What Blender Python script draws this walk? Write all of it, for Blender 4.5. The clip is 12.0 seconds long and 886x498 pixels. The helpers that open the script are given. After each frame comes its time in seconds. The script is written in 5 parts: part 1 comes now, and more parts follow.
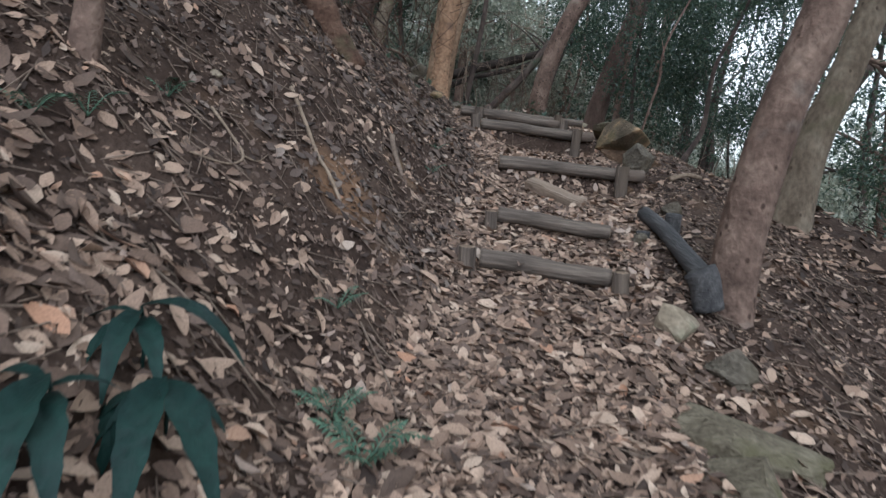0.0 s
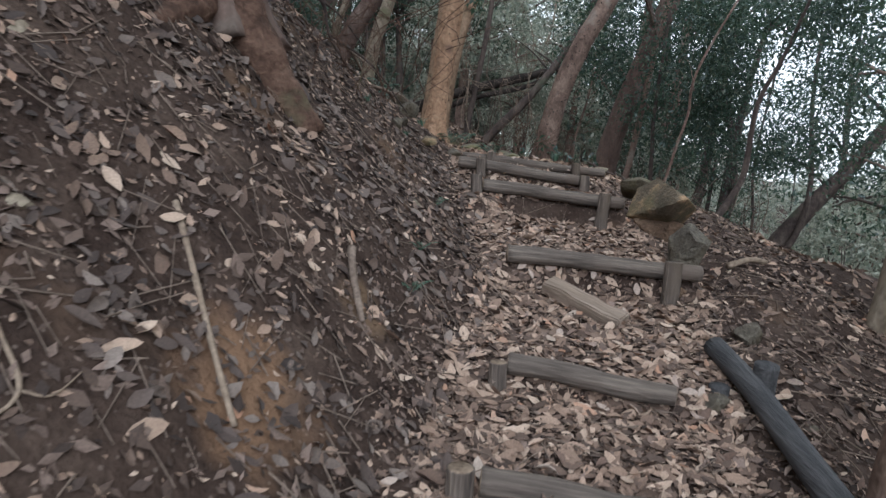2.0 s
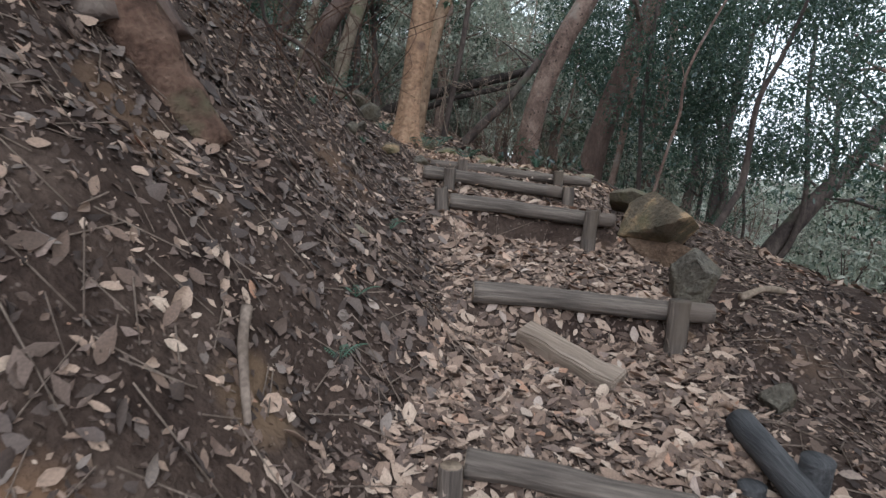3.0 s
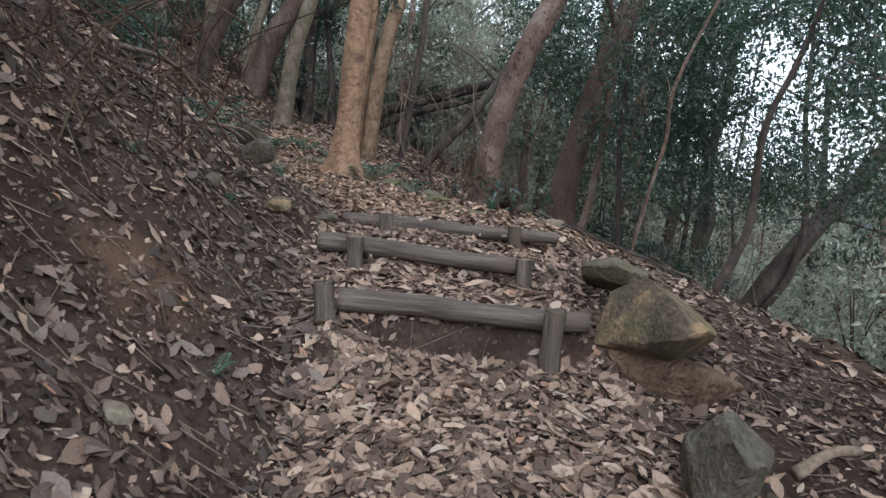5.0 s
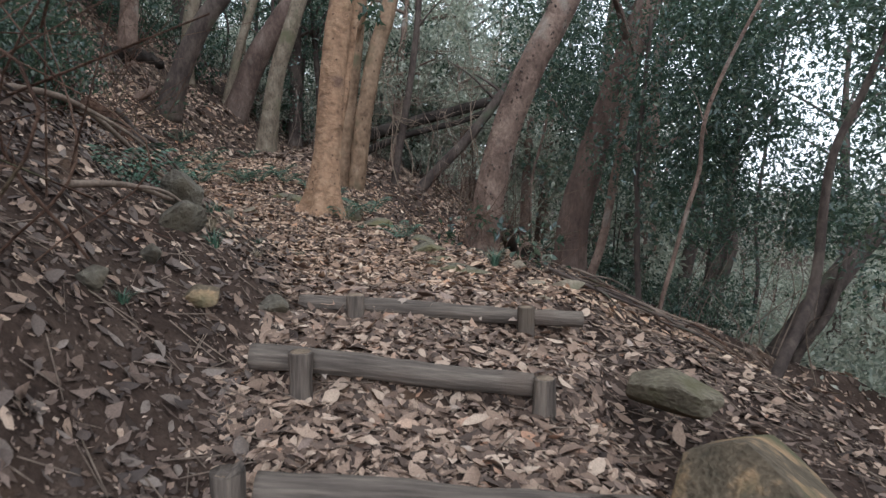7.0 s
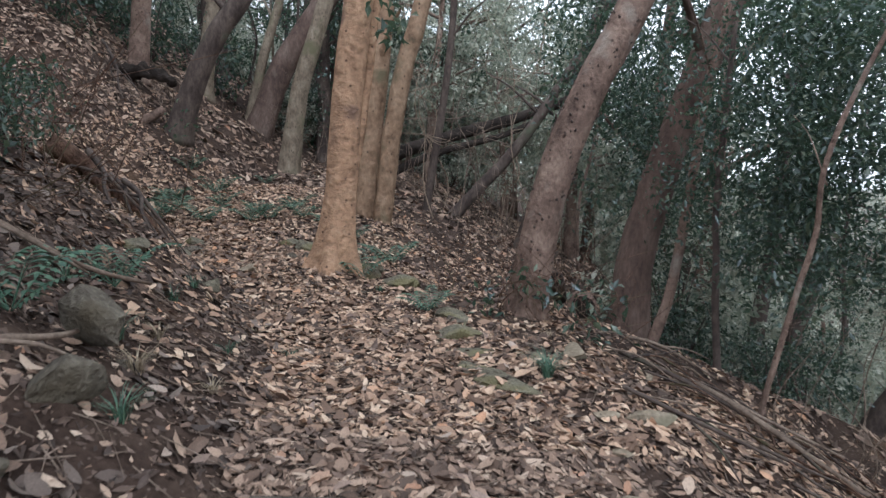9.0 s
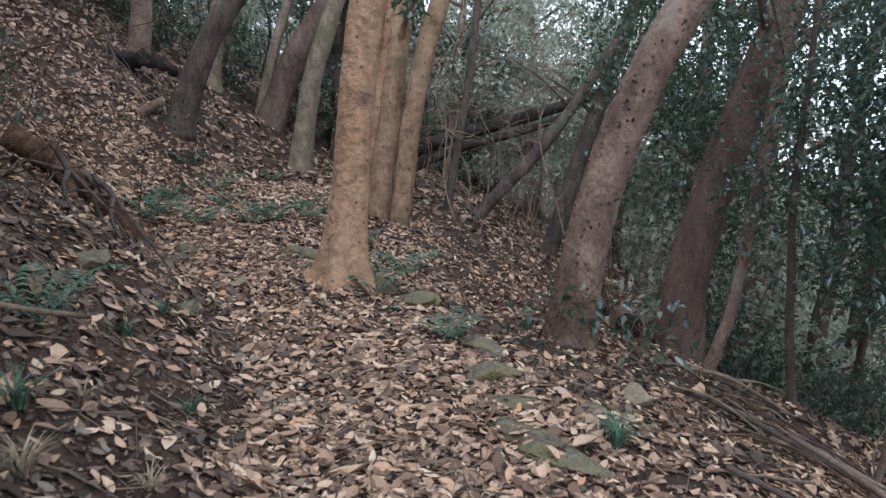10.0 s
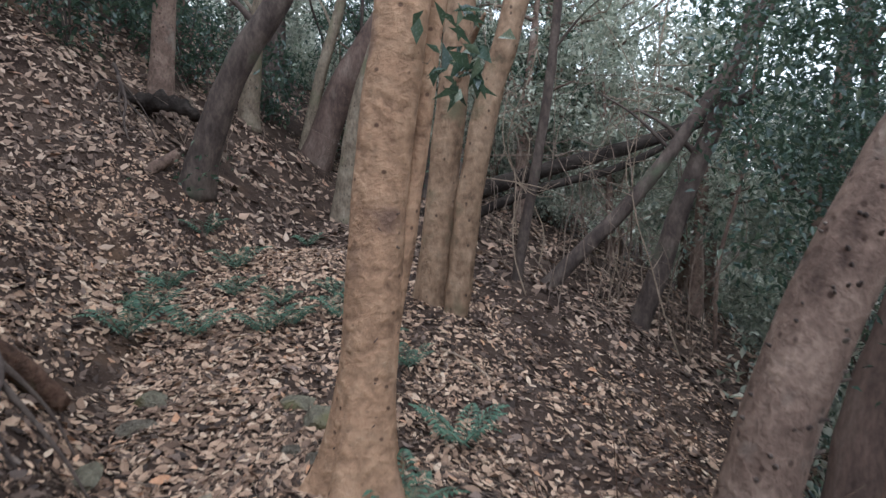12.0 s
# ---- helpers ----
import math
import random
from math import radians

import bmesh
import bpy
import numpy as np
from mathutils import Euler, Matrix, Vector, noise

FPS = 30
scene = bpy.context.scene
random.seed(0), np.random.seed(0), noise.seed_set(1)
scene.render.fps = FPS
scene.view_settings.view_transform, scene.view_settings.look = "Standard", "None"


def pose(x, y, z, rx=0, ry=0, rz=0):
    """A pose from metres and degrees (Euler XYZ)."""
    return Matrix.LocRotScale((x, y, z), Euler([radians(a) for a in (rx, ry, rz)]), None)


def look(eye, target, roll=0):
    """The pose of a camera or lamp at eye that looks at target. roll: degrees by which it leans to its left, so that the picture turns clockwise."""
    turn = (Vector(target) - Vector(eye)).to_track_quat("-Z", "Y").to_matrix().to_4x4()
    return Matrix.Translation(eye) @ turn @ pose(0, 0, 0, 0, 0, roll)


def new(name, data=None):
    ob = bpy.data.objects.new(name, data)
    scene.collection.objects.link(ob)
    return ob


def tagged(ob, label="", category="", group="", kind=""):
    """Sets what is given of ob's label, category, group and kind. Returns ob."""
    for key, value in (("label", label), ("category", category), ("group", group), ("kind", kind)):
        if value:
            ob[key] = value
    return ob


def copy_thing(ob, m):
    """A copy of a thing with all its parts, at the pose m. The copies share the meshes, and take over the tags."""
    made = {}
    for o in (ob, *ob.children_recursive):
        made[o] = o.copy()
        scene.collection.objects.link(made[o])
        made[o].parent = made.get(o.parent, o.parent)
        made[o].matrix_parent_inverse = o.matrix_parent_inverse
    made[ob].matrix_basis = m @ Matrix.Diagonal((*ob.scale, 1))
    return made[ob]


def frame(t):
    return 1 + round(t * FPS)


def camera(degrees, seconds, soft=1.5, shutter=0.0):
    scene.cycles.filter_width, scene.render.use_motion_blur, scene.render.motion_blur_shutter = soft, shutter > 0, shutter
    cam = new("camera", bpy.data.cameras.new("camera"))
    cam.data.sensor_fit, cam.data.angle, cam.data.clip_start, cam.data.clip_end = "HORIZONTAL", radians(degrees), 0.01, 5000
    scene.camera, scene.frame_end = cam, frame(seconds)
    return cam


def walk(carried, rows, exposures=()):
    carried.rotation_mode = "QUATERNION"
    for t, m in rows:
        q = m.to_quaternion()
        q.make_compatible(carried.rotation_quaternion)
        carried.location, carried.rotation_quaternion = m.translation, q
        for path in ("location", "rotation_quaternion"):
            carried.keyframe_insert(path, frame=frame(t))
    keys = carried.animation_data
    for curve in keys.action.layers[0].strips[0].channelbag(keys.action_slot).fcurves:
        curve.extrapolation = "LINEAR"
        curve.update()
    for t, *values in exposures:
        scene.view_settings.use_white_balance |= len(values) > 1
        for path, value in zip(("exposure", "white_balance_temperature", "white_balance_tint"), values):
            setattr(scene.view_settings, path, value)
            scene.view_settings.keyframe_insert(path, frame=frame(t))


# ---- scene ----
cam = camera(66.5, 12.0, soft=1.42, shutter=0.3)
PATH = [
    (0.0, (0.057, 0.139, 1.398), (0.063, 2.114, 1.084), 2.9),
    (0.5, (0.043, 0.565, 1.584), (0.04, 2.541, 1.274), 3.1),
    (1.0, (0.115, 0.916, 1.721), (0.126, 2.893, 1.419), 3.1),
    (1.5, (0.036, 1.232, 1.834), (0.046, 3.211, 1.545), 3.0),
    (2.0, (0.105, 1.644, 1.87), (0.104, 3.622, 1.578), 3.1),
    (2.5, (0.266, 2.003, 1.943), (0.295, 3.982, 1.656), 2.8),
    (3.0, (0.273, 2.488, 1.94), (0.314, 4.467, 1.652), 2.6),
    (3.2, (0.318, 2.613, 1.922), (0.358, 4.592, 1.637), 2.5),
    (4.8, (0.666, 4.013, 2.114), (0.758, 5.992, 1.839), 2.1),
    (5.0, (0.711, 4.126, 2.241), (0.812, 6.106, 1.979), 1.8),
    (5.5, (0.655, 4.404, 2.18), (0.75, 6.384, 1.918), 1.5),
    (6.0, (0.688, 4.852, 2.39), (0.765, 6.835, 2.146), 1.1),
    (6.5, (0.872, 5.01, 2.51), (0.99, 6.994, 2.285), 0.5),
    (7.0, (0.834, 5.308, 2.498), (0.93, 7.293, 2.273), 0.5),
    (7.5, (0.907, 5.715, 2.534), (0.993, 7.7, 2.308), 0.5),
    (7.7, (0.922, 5.83, 2.574), (1.0, 7.816, 2.356), 0.4),
    (9.3, (0.924, 6.969, 2.97), (0.883, 8.955, 2.739), 0.2),
    (9.5, (0.835, 7.18, 2.954), (0.783, 9.166, 2.721), 0.3),
    (10.0, (0.839, 7.661, 2.948), (0.767, 9.646, 2.711), 0.3),
    (10.5, (0.93, 8.083, 3.399), (0.832, 10.067, 3.169), 0.2),
    (11.0, (0.828, 8.554, 3.284), (0.678, 10.535, 3.055), 0.2),
    (11.5, (0.727, 9.063, 3.5), (0.516, 11.039, 3.268), 0.1),
    (12.0, (0.746, 9.721, 3.728), (0.476, 11.689, 3.494), -0.1),
]
walk(cam, [(t, look(eye, target, roll)) for t, eye, target, roll in PATH], [(0.0, 0.08, 4760, 5), (3.0, 0.22, 4760, 5), (5.5, 0.34, 4780, 5), (7.5, 0.38, 4820, 6), (9.5, 0.5, 4770, 7), (12.0, 0.5, 4710, 7)])

# ---- sky and sun: a pale overcast evening, soft light from behind the walker ----
world = bpy.data.worlds.new("sky")
scene.world = world
world.use_nodes = True
nt = world.node_tree
sky = nt.nodes.new("ShaderNodeTexSky")
sky.sky_type, sky.sun_disc = "NISHITA", False
sky.sun_elevation, sky.sun_rotation = radians(33), radians(180)
sky.air_density, sky.dust_density, sky.ozone_density = 1.0, 4.0, 1.0
nt.nodes["Background"].inputs["Strength"].default_value = 0.11
cloud = nt.nodes.new("ShaderNodeTexNoise")
cloud.inputs["Scale"].default_value, cloud.inputs["Detail"].default_value = 2.2, 6
cover = nt.nodes.new("ShaderNodeMapRange")
cover.inputs[1].default_value, cover.inputs[2].default_value, cover.inputs[3].default_value, cover.inputs[4].default_value = 0.25, 0.7, 0.65, 1.0
grey = nt.nodes.new("ShaderNodeMix")
grey.data_type = "RGBA"
grey.inputs[7].default_value = (15.0, 13.4, 11.2, 1)
nt.links.new(cloud.outputs[0], cover.inputs[0])
nt.links.new(cover.outputs[0], grey.inputs[0])
nt.links.new(sky.outputs[0], grey.inputs[6])
nt.links.new(grey.outputs[2], nt.nodes["Background"].inputs["Color"])
sun = new("sun", bpy.data.lights.new("sun", "SUN"))
sun.data.energy, sun.data.angle, sun.data.color = 1.7, radians(40), (1.0, 0.94, 0.86)
sun.matrix_world = look((-1, -14, 13.8), (0, 6, 1))


# ---- materials ----
def material(name, stops, scale=6.0, detail=8.0, rough=0.8, bump=0.4, fine=60.0, stretch=(1, 1, 1), source="noise", spots=None, depth=0.02, spec=0.4, coat=None, through_light=None):
    """A surface: a ramp over noise (or over random numbers of pieces), darker specks, and relief at two sizes."""
    m = bpy.data.materials.new(name)
    m.use_nodes = True
    t = m.node_tree
    n, ln = t.nodes, t.links.new
    bsdf = n["Principled BSDF"]
    bsdf.inputs["Specular IOR Level"].default_value = spec
    co = n.new("ShaderNodeTexCoord")
    mp = n.new("ShaderNodeMapping")
    mp.inputs["Scale"].default_value = stretch
    ln(co.outputs["Object"], mp.inputs[0])
    big = n.new("ShaderNodeTexNoise")
    big.inputs["Scale"].default_value, big.inputs["Detail"].default_value, big.inputs["Roughness"].default_value = scale, detail, 0.65
    ln(mp.outputs[0], big.inputs["Vector"])
    small = n.new("ShaderNodeTexNoise")
    small.inputs["Scale"].default_value, small.inputs["Detail"].default_value = fine, 5
    ln(mp.outputs[0], small.inputs["Vector"])
    ramp = n.new("ShaderNodeValToRGB")
    while len(ramp.color_ramp.elements) < len(stops):
        ramp.color_ramp.elements.new(0.5)
    for e, (at, c) in zip(ramp.color_ramp.elements, stops):
        e.position, e.color = at, (*c, 1)
    if source == "island":
        geo = n.new("ShaderNodeNewGeometry")
        ln(geo.outputs["Random Per Island"], ramp.inputs[0])
    elif source == "object":
        info = n.new("ShaderNodeObjectInfo")
        ln(info.outputs["Random"], ramp.inputs[0])
    else:
        ln(big.outputs[0], ramp.inputs[0])
    colour = ramp.outputs[0]
    vary = n.new("ShaderNodeMix")
    vary.data_type, vary.blend_type = "RGBA", "MULTIPLY"
    vary.inputs[0].default_value = 0.55
    tone = n.new("ShaderNodeMapRange")
    tone.inputs[1].default_value, tone.inputs[2].default_value, tone.inputs[3].default_value, tone.inputs[4].default_value = 0.3, 0.7, 0.45, 1.25
    ln(small.outputs[0], tone.inputs[0])
    ln(colour, vary.inputs[6])
    ln(tone.outputs[0], vary.inputs[7])
    colour = vary.outputs[2]
    if spots:
        size, thresh, tint = spots
        vor = n.new("ShaderNodeTexVoronoi")
        vor.inputs["Scale"].default_value = size
        ln(mp.outputs[0], vor.inputs["Vector"])
        cut = n.new("ShaderNodeMapRange")
        cut.inputs[1].default_value, cut.inputs[2].default_value, cut.inputs[3].default_value, cut.inputs[4].default_value = thresh * 0.5, thresh, 0.9, 0.0
        ln(vor.outputs["Distance"], cut.inputs[0])
        mix = n.new("ShaderNodeMix")
        mix.data_type = "RGBA"
        ln(cut.outputs[0], mix.inputs[0])
        ln(colour, mix.inputs[6])
        mix.inputs[7].default_value = (*tint, 1)
        colour = mix.outputs[2]
    if coat:
        tint, size, low = coat
        patch = n.new("ShaderNodeTexNoise")
        patch.inputs["Scale"].default_value, patch.inputs["Detail"].default_value = size, 6
        ln(co.outputs["Object"], patch.inputs["Vector"])
        cut = n.new("ShaderNodeMapRange")
        cut.inputs[1].default_value, cut.inputs[2].default_value = low, low + 0.14
        ln(patch.outputs[0], cut.inputs[0])
        mix = n.new("ShaderNodeMix")
        mix.data_type = "RGBA"
        ln(cut.outputs[0], mix.inputs[0])
        ln(colour, mix.inputs[6])
        mix.inputs[7].default_value = (*tint, 1)
        colour = mix.outputs[2]
    ln(colour, bsdf.inputs["Base Color"])
    rr = n.new("ShaderNodeMapRange")
    rr.inputs[3].default_value, rr.inputs[4].default_value = rough - 0.12, min(1, rough + 0.12)
    ln(small.outputs[0], rr.inputs[0])
    ln(rr.outputs[0], bsdf.inputs["Roughness"])
    if through_light:
        glow = n.new("ShaderNodeBsdfTranslucent")
        glow.inputs["Color"].default_value = (*through_light, 1)
        both = n.new("ShaderNodeMixShader")
        both.inputs[0].default_value = 0.4
        ln(bsdf.outputs[0], both.inputs[1])
        ln(glow.outputs[0], both.inputs[2])
        ln(both.outputs[0], n["Material Output"].inputs["Surface"])
    if bump:
        add = n.new("ShaderNodeMath")
        add.operation = "MULTIPLY_ADD"
        add.inputs[1].default_value = 0.4
        ln(small.outputs[0], add.inputs[0])
        ln(big.outputs[0], add.inputs[2])
        b = n.new("ShaderNodeBump")
        b.inputs["Strength"].default_value, b.inputs["Distance"].default_value = bump, depth
        ln(add.outputs[0], b.inputs["Height"])
        ln(b.outputs[0], bsdf.inputs["Normal"])
    return m


SOIL = material("soil", [(0.3, (0.0256, 0.0161, 0.012)), (0.5, (0.0563, 0.0366, 0.0266)), (0.7, (0.0935, 0.0636, 0.0461))], 2.5, 10, 0.95, 0.7, 38, spots=(26, 0.2, (0.15, 0.11, 0.085)), depth=0.06, spec=0.08, coat=((0.118, 0.072, 0.043), 1.1, 0.6))


def clay_patch(m, centre, reach, tint):
    """Bare clay showing through the soil round a place, with a ragged edge."""
    n, ln = m.node_tree.nodes, m.node_tree.links.new
    bsdf = n["Principled BSDF"]
    under = bsdf.inputs["Base Color"].links[0].from_socket
    geo, grain = n.new("ShaderNodeNewGeometry"), n.new("ShaderNodeTexNoise")
    grain.inputs["Scale"].default_value, grain.inputs["Detail"].default_value = 5.0, 8
    ln(geo.outputs["Position"], grain.inputs["Vector"])
    far = n.new("ShaderNodeVectorMath")
    far.operation = "DISTANCE"
    far.inputs[1].default_value = centre
    ln(geo.outputs["Position"], far.inputs[0])
    ragged = n.new("ShaderNodeMath")
    ragged.operation = "MULTIPLY_ADD"
    ragged.inputs[1].default_value = reach * 1.5
    ln(grain.outputs[0], ragged.inputs[0])
    ln(far.outputs["Value"], ragged.inputs[2])
    cut = n.new("ShaderNodeMapRange")
    cut.inputs[1].default_value, cut.inputs[2].default_value, cut.inputs[3].default_value, cut.inputs[4].default_value = reach * 1.2, reach * 1.7, 0.8, 0.0
    ln(ragged.outputs[0], cut.inputs[0])
    mix = n.new("ShaderNodeMix")
    mix.data_type = "RGBA"
    ln(cut.outputs[0], mix.inputs[0])
    ln(under, mix.inputs[6])
    mix.inputs[7].default_value = (*tint, 1)
    ln(mix.outputs[2], bsdf.inputs["Base Color"])


clay_patch(SOIL, (-0.45, 3.55, 1.12), 0.32, (0.21, 0.122, 0.068))
clay_patch(SOIL, (-0.2, 4.4, 1.2), 0.2, (0.17, 0.108, 0.062))
LITTER = material("dead_leaf", [(0.0, (0.0833, 0.0537, 0.0373)), (0.3, (0.155, 0.0988, 0.0675)), (0.56, (0.278, 0.182, 0.123)), (0.82, (0.394, 0.271, 0.187)), (0.95, (0.49, 0.36, 0.259)), (0.997, (0.379, 0.204, 0.119))], 30, 4, 0.72, 0.25, 160, source="island", depth=0.004, spec=0.3)
LEAFONE = material("dead_leaf_single", [(0.0, (0.117, 0.0704, 0.0473)), (0.3, (0.243, 0.163, 0.12)), (0.7, (0.387, 0.29, 0.224)), (0.93, (0.414, 0.321, 0.245)), (1.0, (0.324, 0.198, 0.12))], 30, 4, 0.72, 0.25, 160, source="object", depth=0.004, spec=0.3)
WEATHERED = material("weathered_wood", [(0.3, (0.05, 0.039, 0.032)), (0.5, (0.148, 0.115, 0.09)), (0.72, (0.26, 0.207, 0.16))], 6, 10, 0.9, 1.0, 30, (0.22, 3.2, 3.2), depth=0.02, spec=0.15, coat=((0.14, 0.105, 0.08), 3.0, 0.56))
POSTWOOD = material("weathered_post", [(0.3, (0.05, 0.039, 0.032)), (0.5, (0.137, 0.105, 0.082)), (0.72, (0.24, 0.187, 0.143))], 6, 10, 0.9, 1.0, 30, (3.2, 3.2, 0.25), depth=0.02, spec=0.15, coat=((0.12, 0.09, 0.065), 3.0, 0.54))
DARKWOOD = material("wet_dark_wood", [(0.3, (0.03, 0.028, 0.028)), (0.5, (0.075, 0.068, 0.065)), (0.72, (0.13, 0.12, 0.112))], 5, 8, 0.8, 0.9, 34, (3.2, 0.25, 2.4), depth=0.02, spec=0.25)
ENDGRAIN = material("end_grain", [(0.3, (0.13, 0.09, 0.06)), (0.7, (0.3, 0.22, 0.15))], 16, 6, 0.9, 0.5, 60, depth=0.01, spec=0.1)
TWINBARK = material("olive_tan_bark", [(0.3, (0.11, 0.072, 0.045)), (0.46, (0.26, 0.165, 0.1)), (0.62, (0.33, 0.22, 0.138)), (0.78, (0.39, 0.28, 0.182))], 5, 12, 0.9, 1.0, 18, (1, 1, 0.8), spots=(9, 0.17, (0.07, 0.045, 0.03)), depth=0.05, spec=0.12, coat=((0.15, 0.12, 0.07), 2.4, 0.55))
DEADTRUNK = material("dead_dark_trunk", [(0.3, (0.016, 0.012, 0.01)), (0.5, (0.035, 0.027, 0.022)), (0.72, (0.07, 0.055, 0.045))], 6, 10, 0.95, 1.0, 30, (0.5, 1, 1), depth=0.03, spec=0.05)
YELLOWBARK = material("tan_bark", [(0.3, (0.17, 0.1, 0.06)), (0.46, (0.36, 0.215, 0.125)), (0.62, (0.42, 0.262, 0.155)), (0.78, (0.49, 0.345, 0.22))], 6, 12, 0.88, 1.0, 18, (1, 1, 1.15), spots=(9, 0.15, (0.09, 0.05, 0.032)), depth=0.05, spec=0.15, coat=((0.18, 0.11, 0.075), 3.6, 0.57))
BARK = material("brown_bark", [(0.3, (0.069, 0.0441, 0.0336)), (0.5, (0.178, 0.118, 0.0874)), (0.72, (0.287, 0.201, 0.149))], 5, 10, 0.88, 1.0, 30, (1, 1, 0.8), spots=(11, 0.18, (0.05, 0.03, 0.022)), depth=0.045, spec=0.12, coat=((0.28, 0.235, 0.19), 2.2, 0.58))
DARKBARK = material("dark_bark", [(0.3, (0.035, 0.026, 0.022)), (0.5, (0.085, 0.062, 0.05)), (0.72, (0.15, 0.115, 0.09))], 6, 10, 0.9, 0.8, 30, (1, 1, 0.5), depth=0.03, spec=0.15, coat=((0.1, 0.11, 0.065), 1.5, 0.6))
PALEBARK = material("pale_bark", [(0.3, (0.1, 0.074, 0.05)), (0.5, (0.2, 0.152, 0.105)), (0.72, (0.31, 0.25, 0.18))], 6, 10, 0.9, 0.7, 30, (1, 1, 0.6), spots=(12, 0.17, (0.07, 0.05, 0.035)), depth=0.03, spec=0.15, coat=((0.13, 0.115, 0.065), 2.2, 0.54))
REDBARK = material("red_brown_bark", [(0.3, (0.055, 0.036, 0.028)), (0.5, (0.115, 0.075, 0.057)), (0.72, (0.18, 0.13, 0.1))], 4, 10, 0.9, 0.8, 30, (1, 1, 0.45), depth=0.04, spec=0.15, coat=((0.2, 0.16, 0.125), 1.6, 0.6))
DRYLEAF = material("dry_tan_leaf", [(0.0, (0.113, 0.0675, 0.043)), (0.3, (0.214, 0.132, 0.0848)), (0.56, (0.377, 0.241, 0.153)), (0.82, (0.528, 0.355, 0.232)), (0.95, (0.6, 0.445, 0.308)), (0.997, (0.504, 0.265, 0.139))], 30, 4, 0.72, 0.25, 160, source="island", depth=0.004, spec=0.3)
# darker than the path's leaves: shade of the bank put into the colour
BANKLEAF = material("shaded_bank_leaf", [(0.0, (0.0459, 0.0317, 0.0246)), (0.4, (0.096, 0.0658, 0.0507)), (0.8, (0.153, 0.113, 0.0871)), (1.0, (0.23, 0.175, 0.139))], 30, 4, 0.72, 0.25, 160, source="island", depth=0.004, spec=0.3)
ROOTBARK = material("root_bark", [(0.3, (0.05, 0.03, 0.021)), (0.5, (0.12, 0.07, 0.047)), (0.72, (0.2, 0.125, 0.085))], 7, 10, 0.95, 1.0, 34, depth=0.05, spec=0.08, coat=((0.1, 0.09, 0.05), 3.0, 0.55))
STONE = material("mossy_stone", [(0.3, (0.07, 0.055, 0.04)), (0.5, (0.15, 0.123, 0.09)), (0.7, (0.27, 0.23, 0.17))], 5, 12, 0.92, 1.0, 40, depth=0.06, spec=0.2, coat=((0.1, 0.078, 0.05), 3.6, 0.5))
SLAB = material("lichened_slab", [(0.3, (0.1, 0.08, 0.054)), (0.5, (0.175, 0.143, 0.097)), (0.72, (0.26, 0.218, 0.152))], 6, 12, 0.95, 1.0, 50, depth=0.04, spec=0.08, coat=((0.125, 0.108, 0.06), 4.0, 0.53))
MOSSY = material("moss_covered_stone", [(0.3, (0.091, 0.075, 0.0504)), (0.5, (0.182, 0.156, 0.108)), (0.72, (0.286, 0.25, 0.18))], 7, 12, 0.95, 1.0, 60, depth=0.05, spec=0.15, coat=((0.165, 0.14, 0.07), 4.0, 0.47))
CLAY = material("ochre_earth", [(0.3, (0.085, 0.052, 0.034)), (0.5, (0.165, 0.105, 0.066)), (0.72, (0.27, 0.18, 0.115))], 6, 12, 0.95, 1.0, 45, depth=0.06, spec=0.08)
TANWOOD = material("split_tan_wood", [(0.3, (0.15, 0.105, 0.075)), (0.5, (0.27, 0.2, 0.145)), (0.72, (0.38, 0.295, 0.22))], 6, 10, 0.9, 0.9, 34, (0.22, 3.2, 3.2), depth=0.02, spec=0.12)
BOULDER = material("ochre_mossy_stone", [(0.36, (0.095, 0.075, 0.05)), (0.5, (0.17, 0.127, 0.082)), (0.58, (0.4, 0.26, 0.14))], 3.0, 12, 0.95, 1.0, 50, depth=0.05, spec=0.12, coat=((0.12, 0.105, 0.056), 2.2, 0.52))
TANSTONE = material("tan_stone", [(0.3, (0.16, 0.12, 0.08)), (0.5, (0.26, 0.205, 0.14)), (0.72, (0.36, 0.3, 0.215))], 5, 10, 0.92, 0.7, 50, depth=0.02, spec=0.2, coat=((0.14, 0.14, 0.08), 3.5, 0.58))
GREEN = material("evergreen_leaf", [(0.0, (0.02, 0.034, 0.026)), (0.5, (0.046, 0.073, 0.05)), (0.82, (0.095, 0.122, 0.075)), (1.0, (0.23, 0.24, 0.15))], 30, 3, 0.25, 0, 90, source="island", spec=0.9, through_light=(0.085, 0.125, 0.07))
# far leaves paled well past green: the valley's haze put into the colour
FARGREEN = material("hazed_far_leaf", [(0.0, (0.15, 0.165, 0.13)), (0.5, (0.3, 0.31, 0.245)), (1.0, (0.5, 0.47, 0.36))], 30, 3, 0.5, 0, 90, source="island", spec=0.5, through_light=(0.42, 0.42, 0.32))
# pale stops and strong translucency: bright valley light put into the leaf colour
MIDGREEN = material("light_paled_leaf", [(0.0, (0.045, 0.055, 0.042)), (0.25, (0.16, 0.18, 0.13)), (0.6, (0.4, 0.4, 0.3)), (1.0, (0.65, 0.6, 0.47))], 30, 3, 0.4, 0, 90, source="island", spec=0.6, through_light=(0.38, 0.39, 0.28))
OLDLEAF = material("rotting_leaf", [(0.0, (0.045, 0.031, 0.024)), (0.5, (0.105, 0.07, 0.051)), (0.85, (0.17, 0.117, 0.088)), (1.0, (0.25, 0.175, 0.135))], 30, 4, 0.8, 0.25, 160, source="island", depth=0.004, spec=0.2)
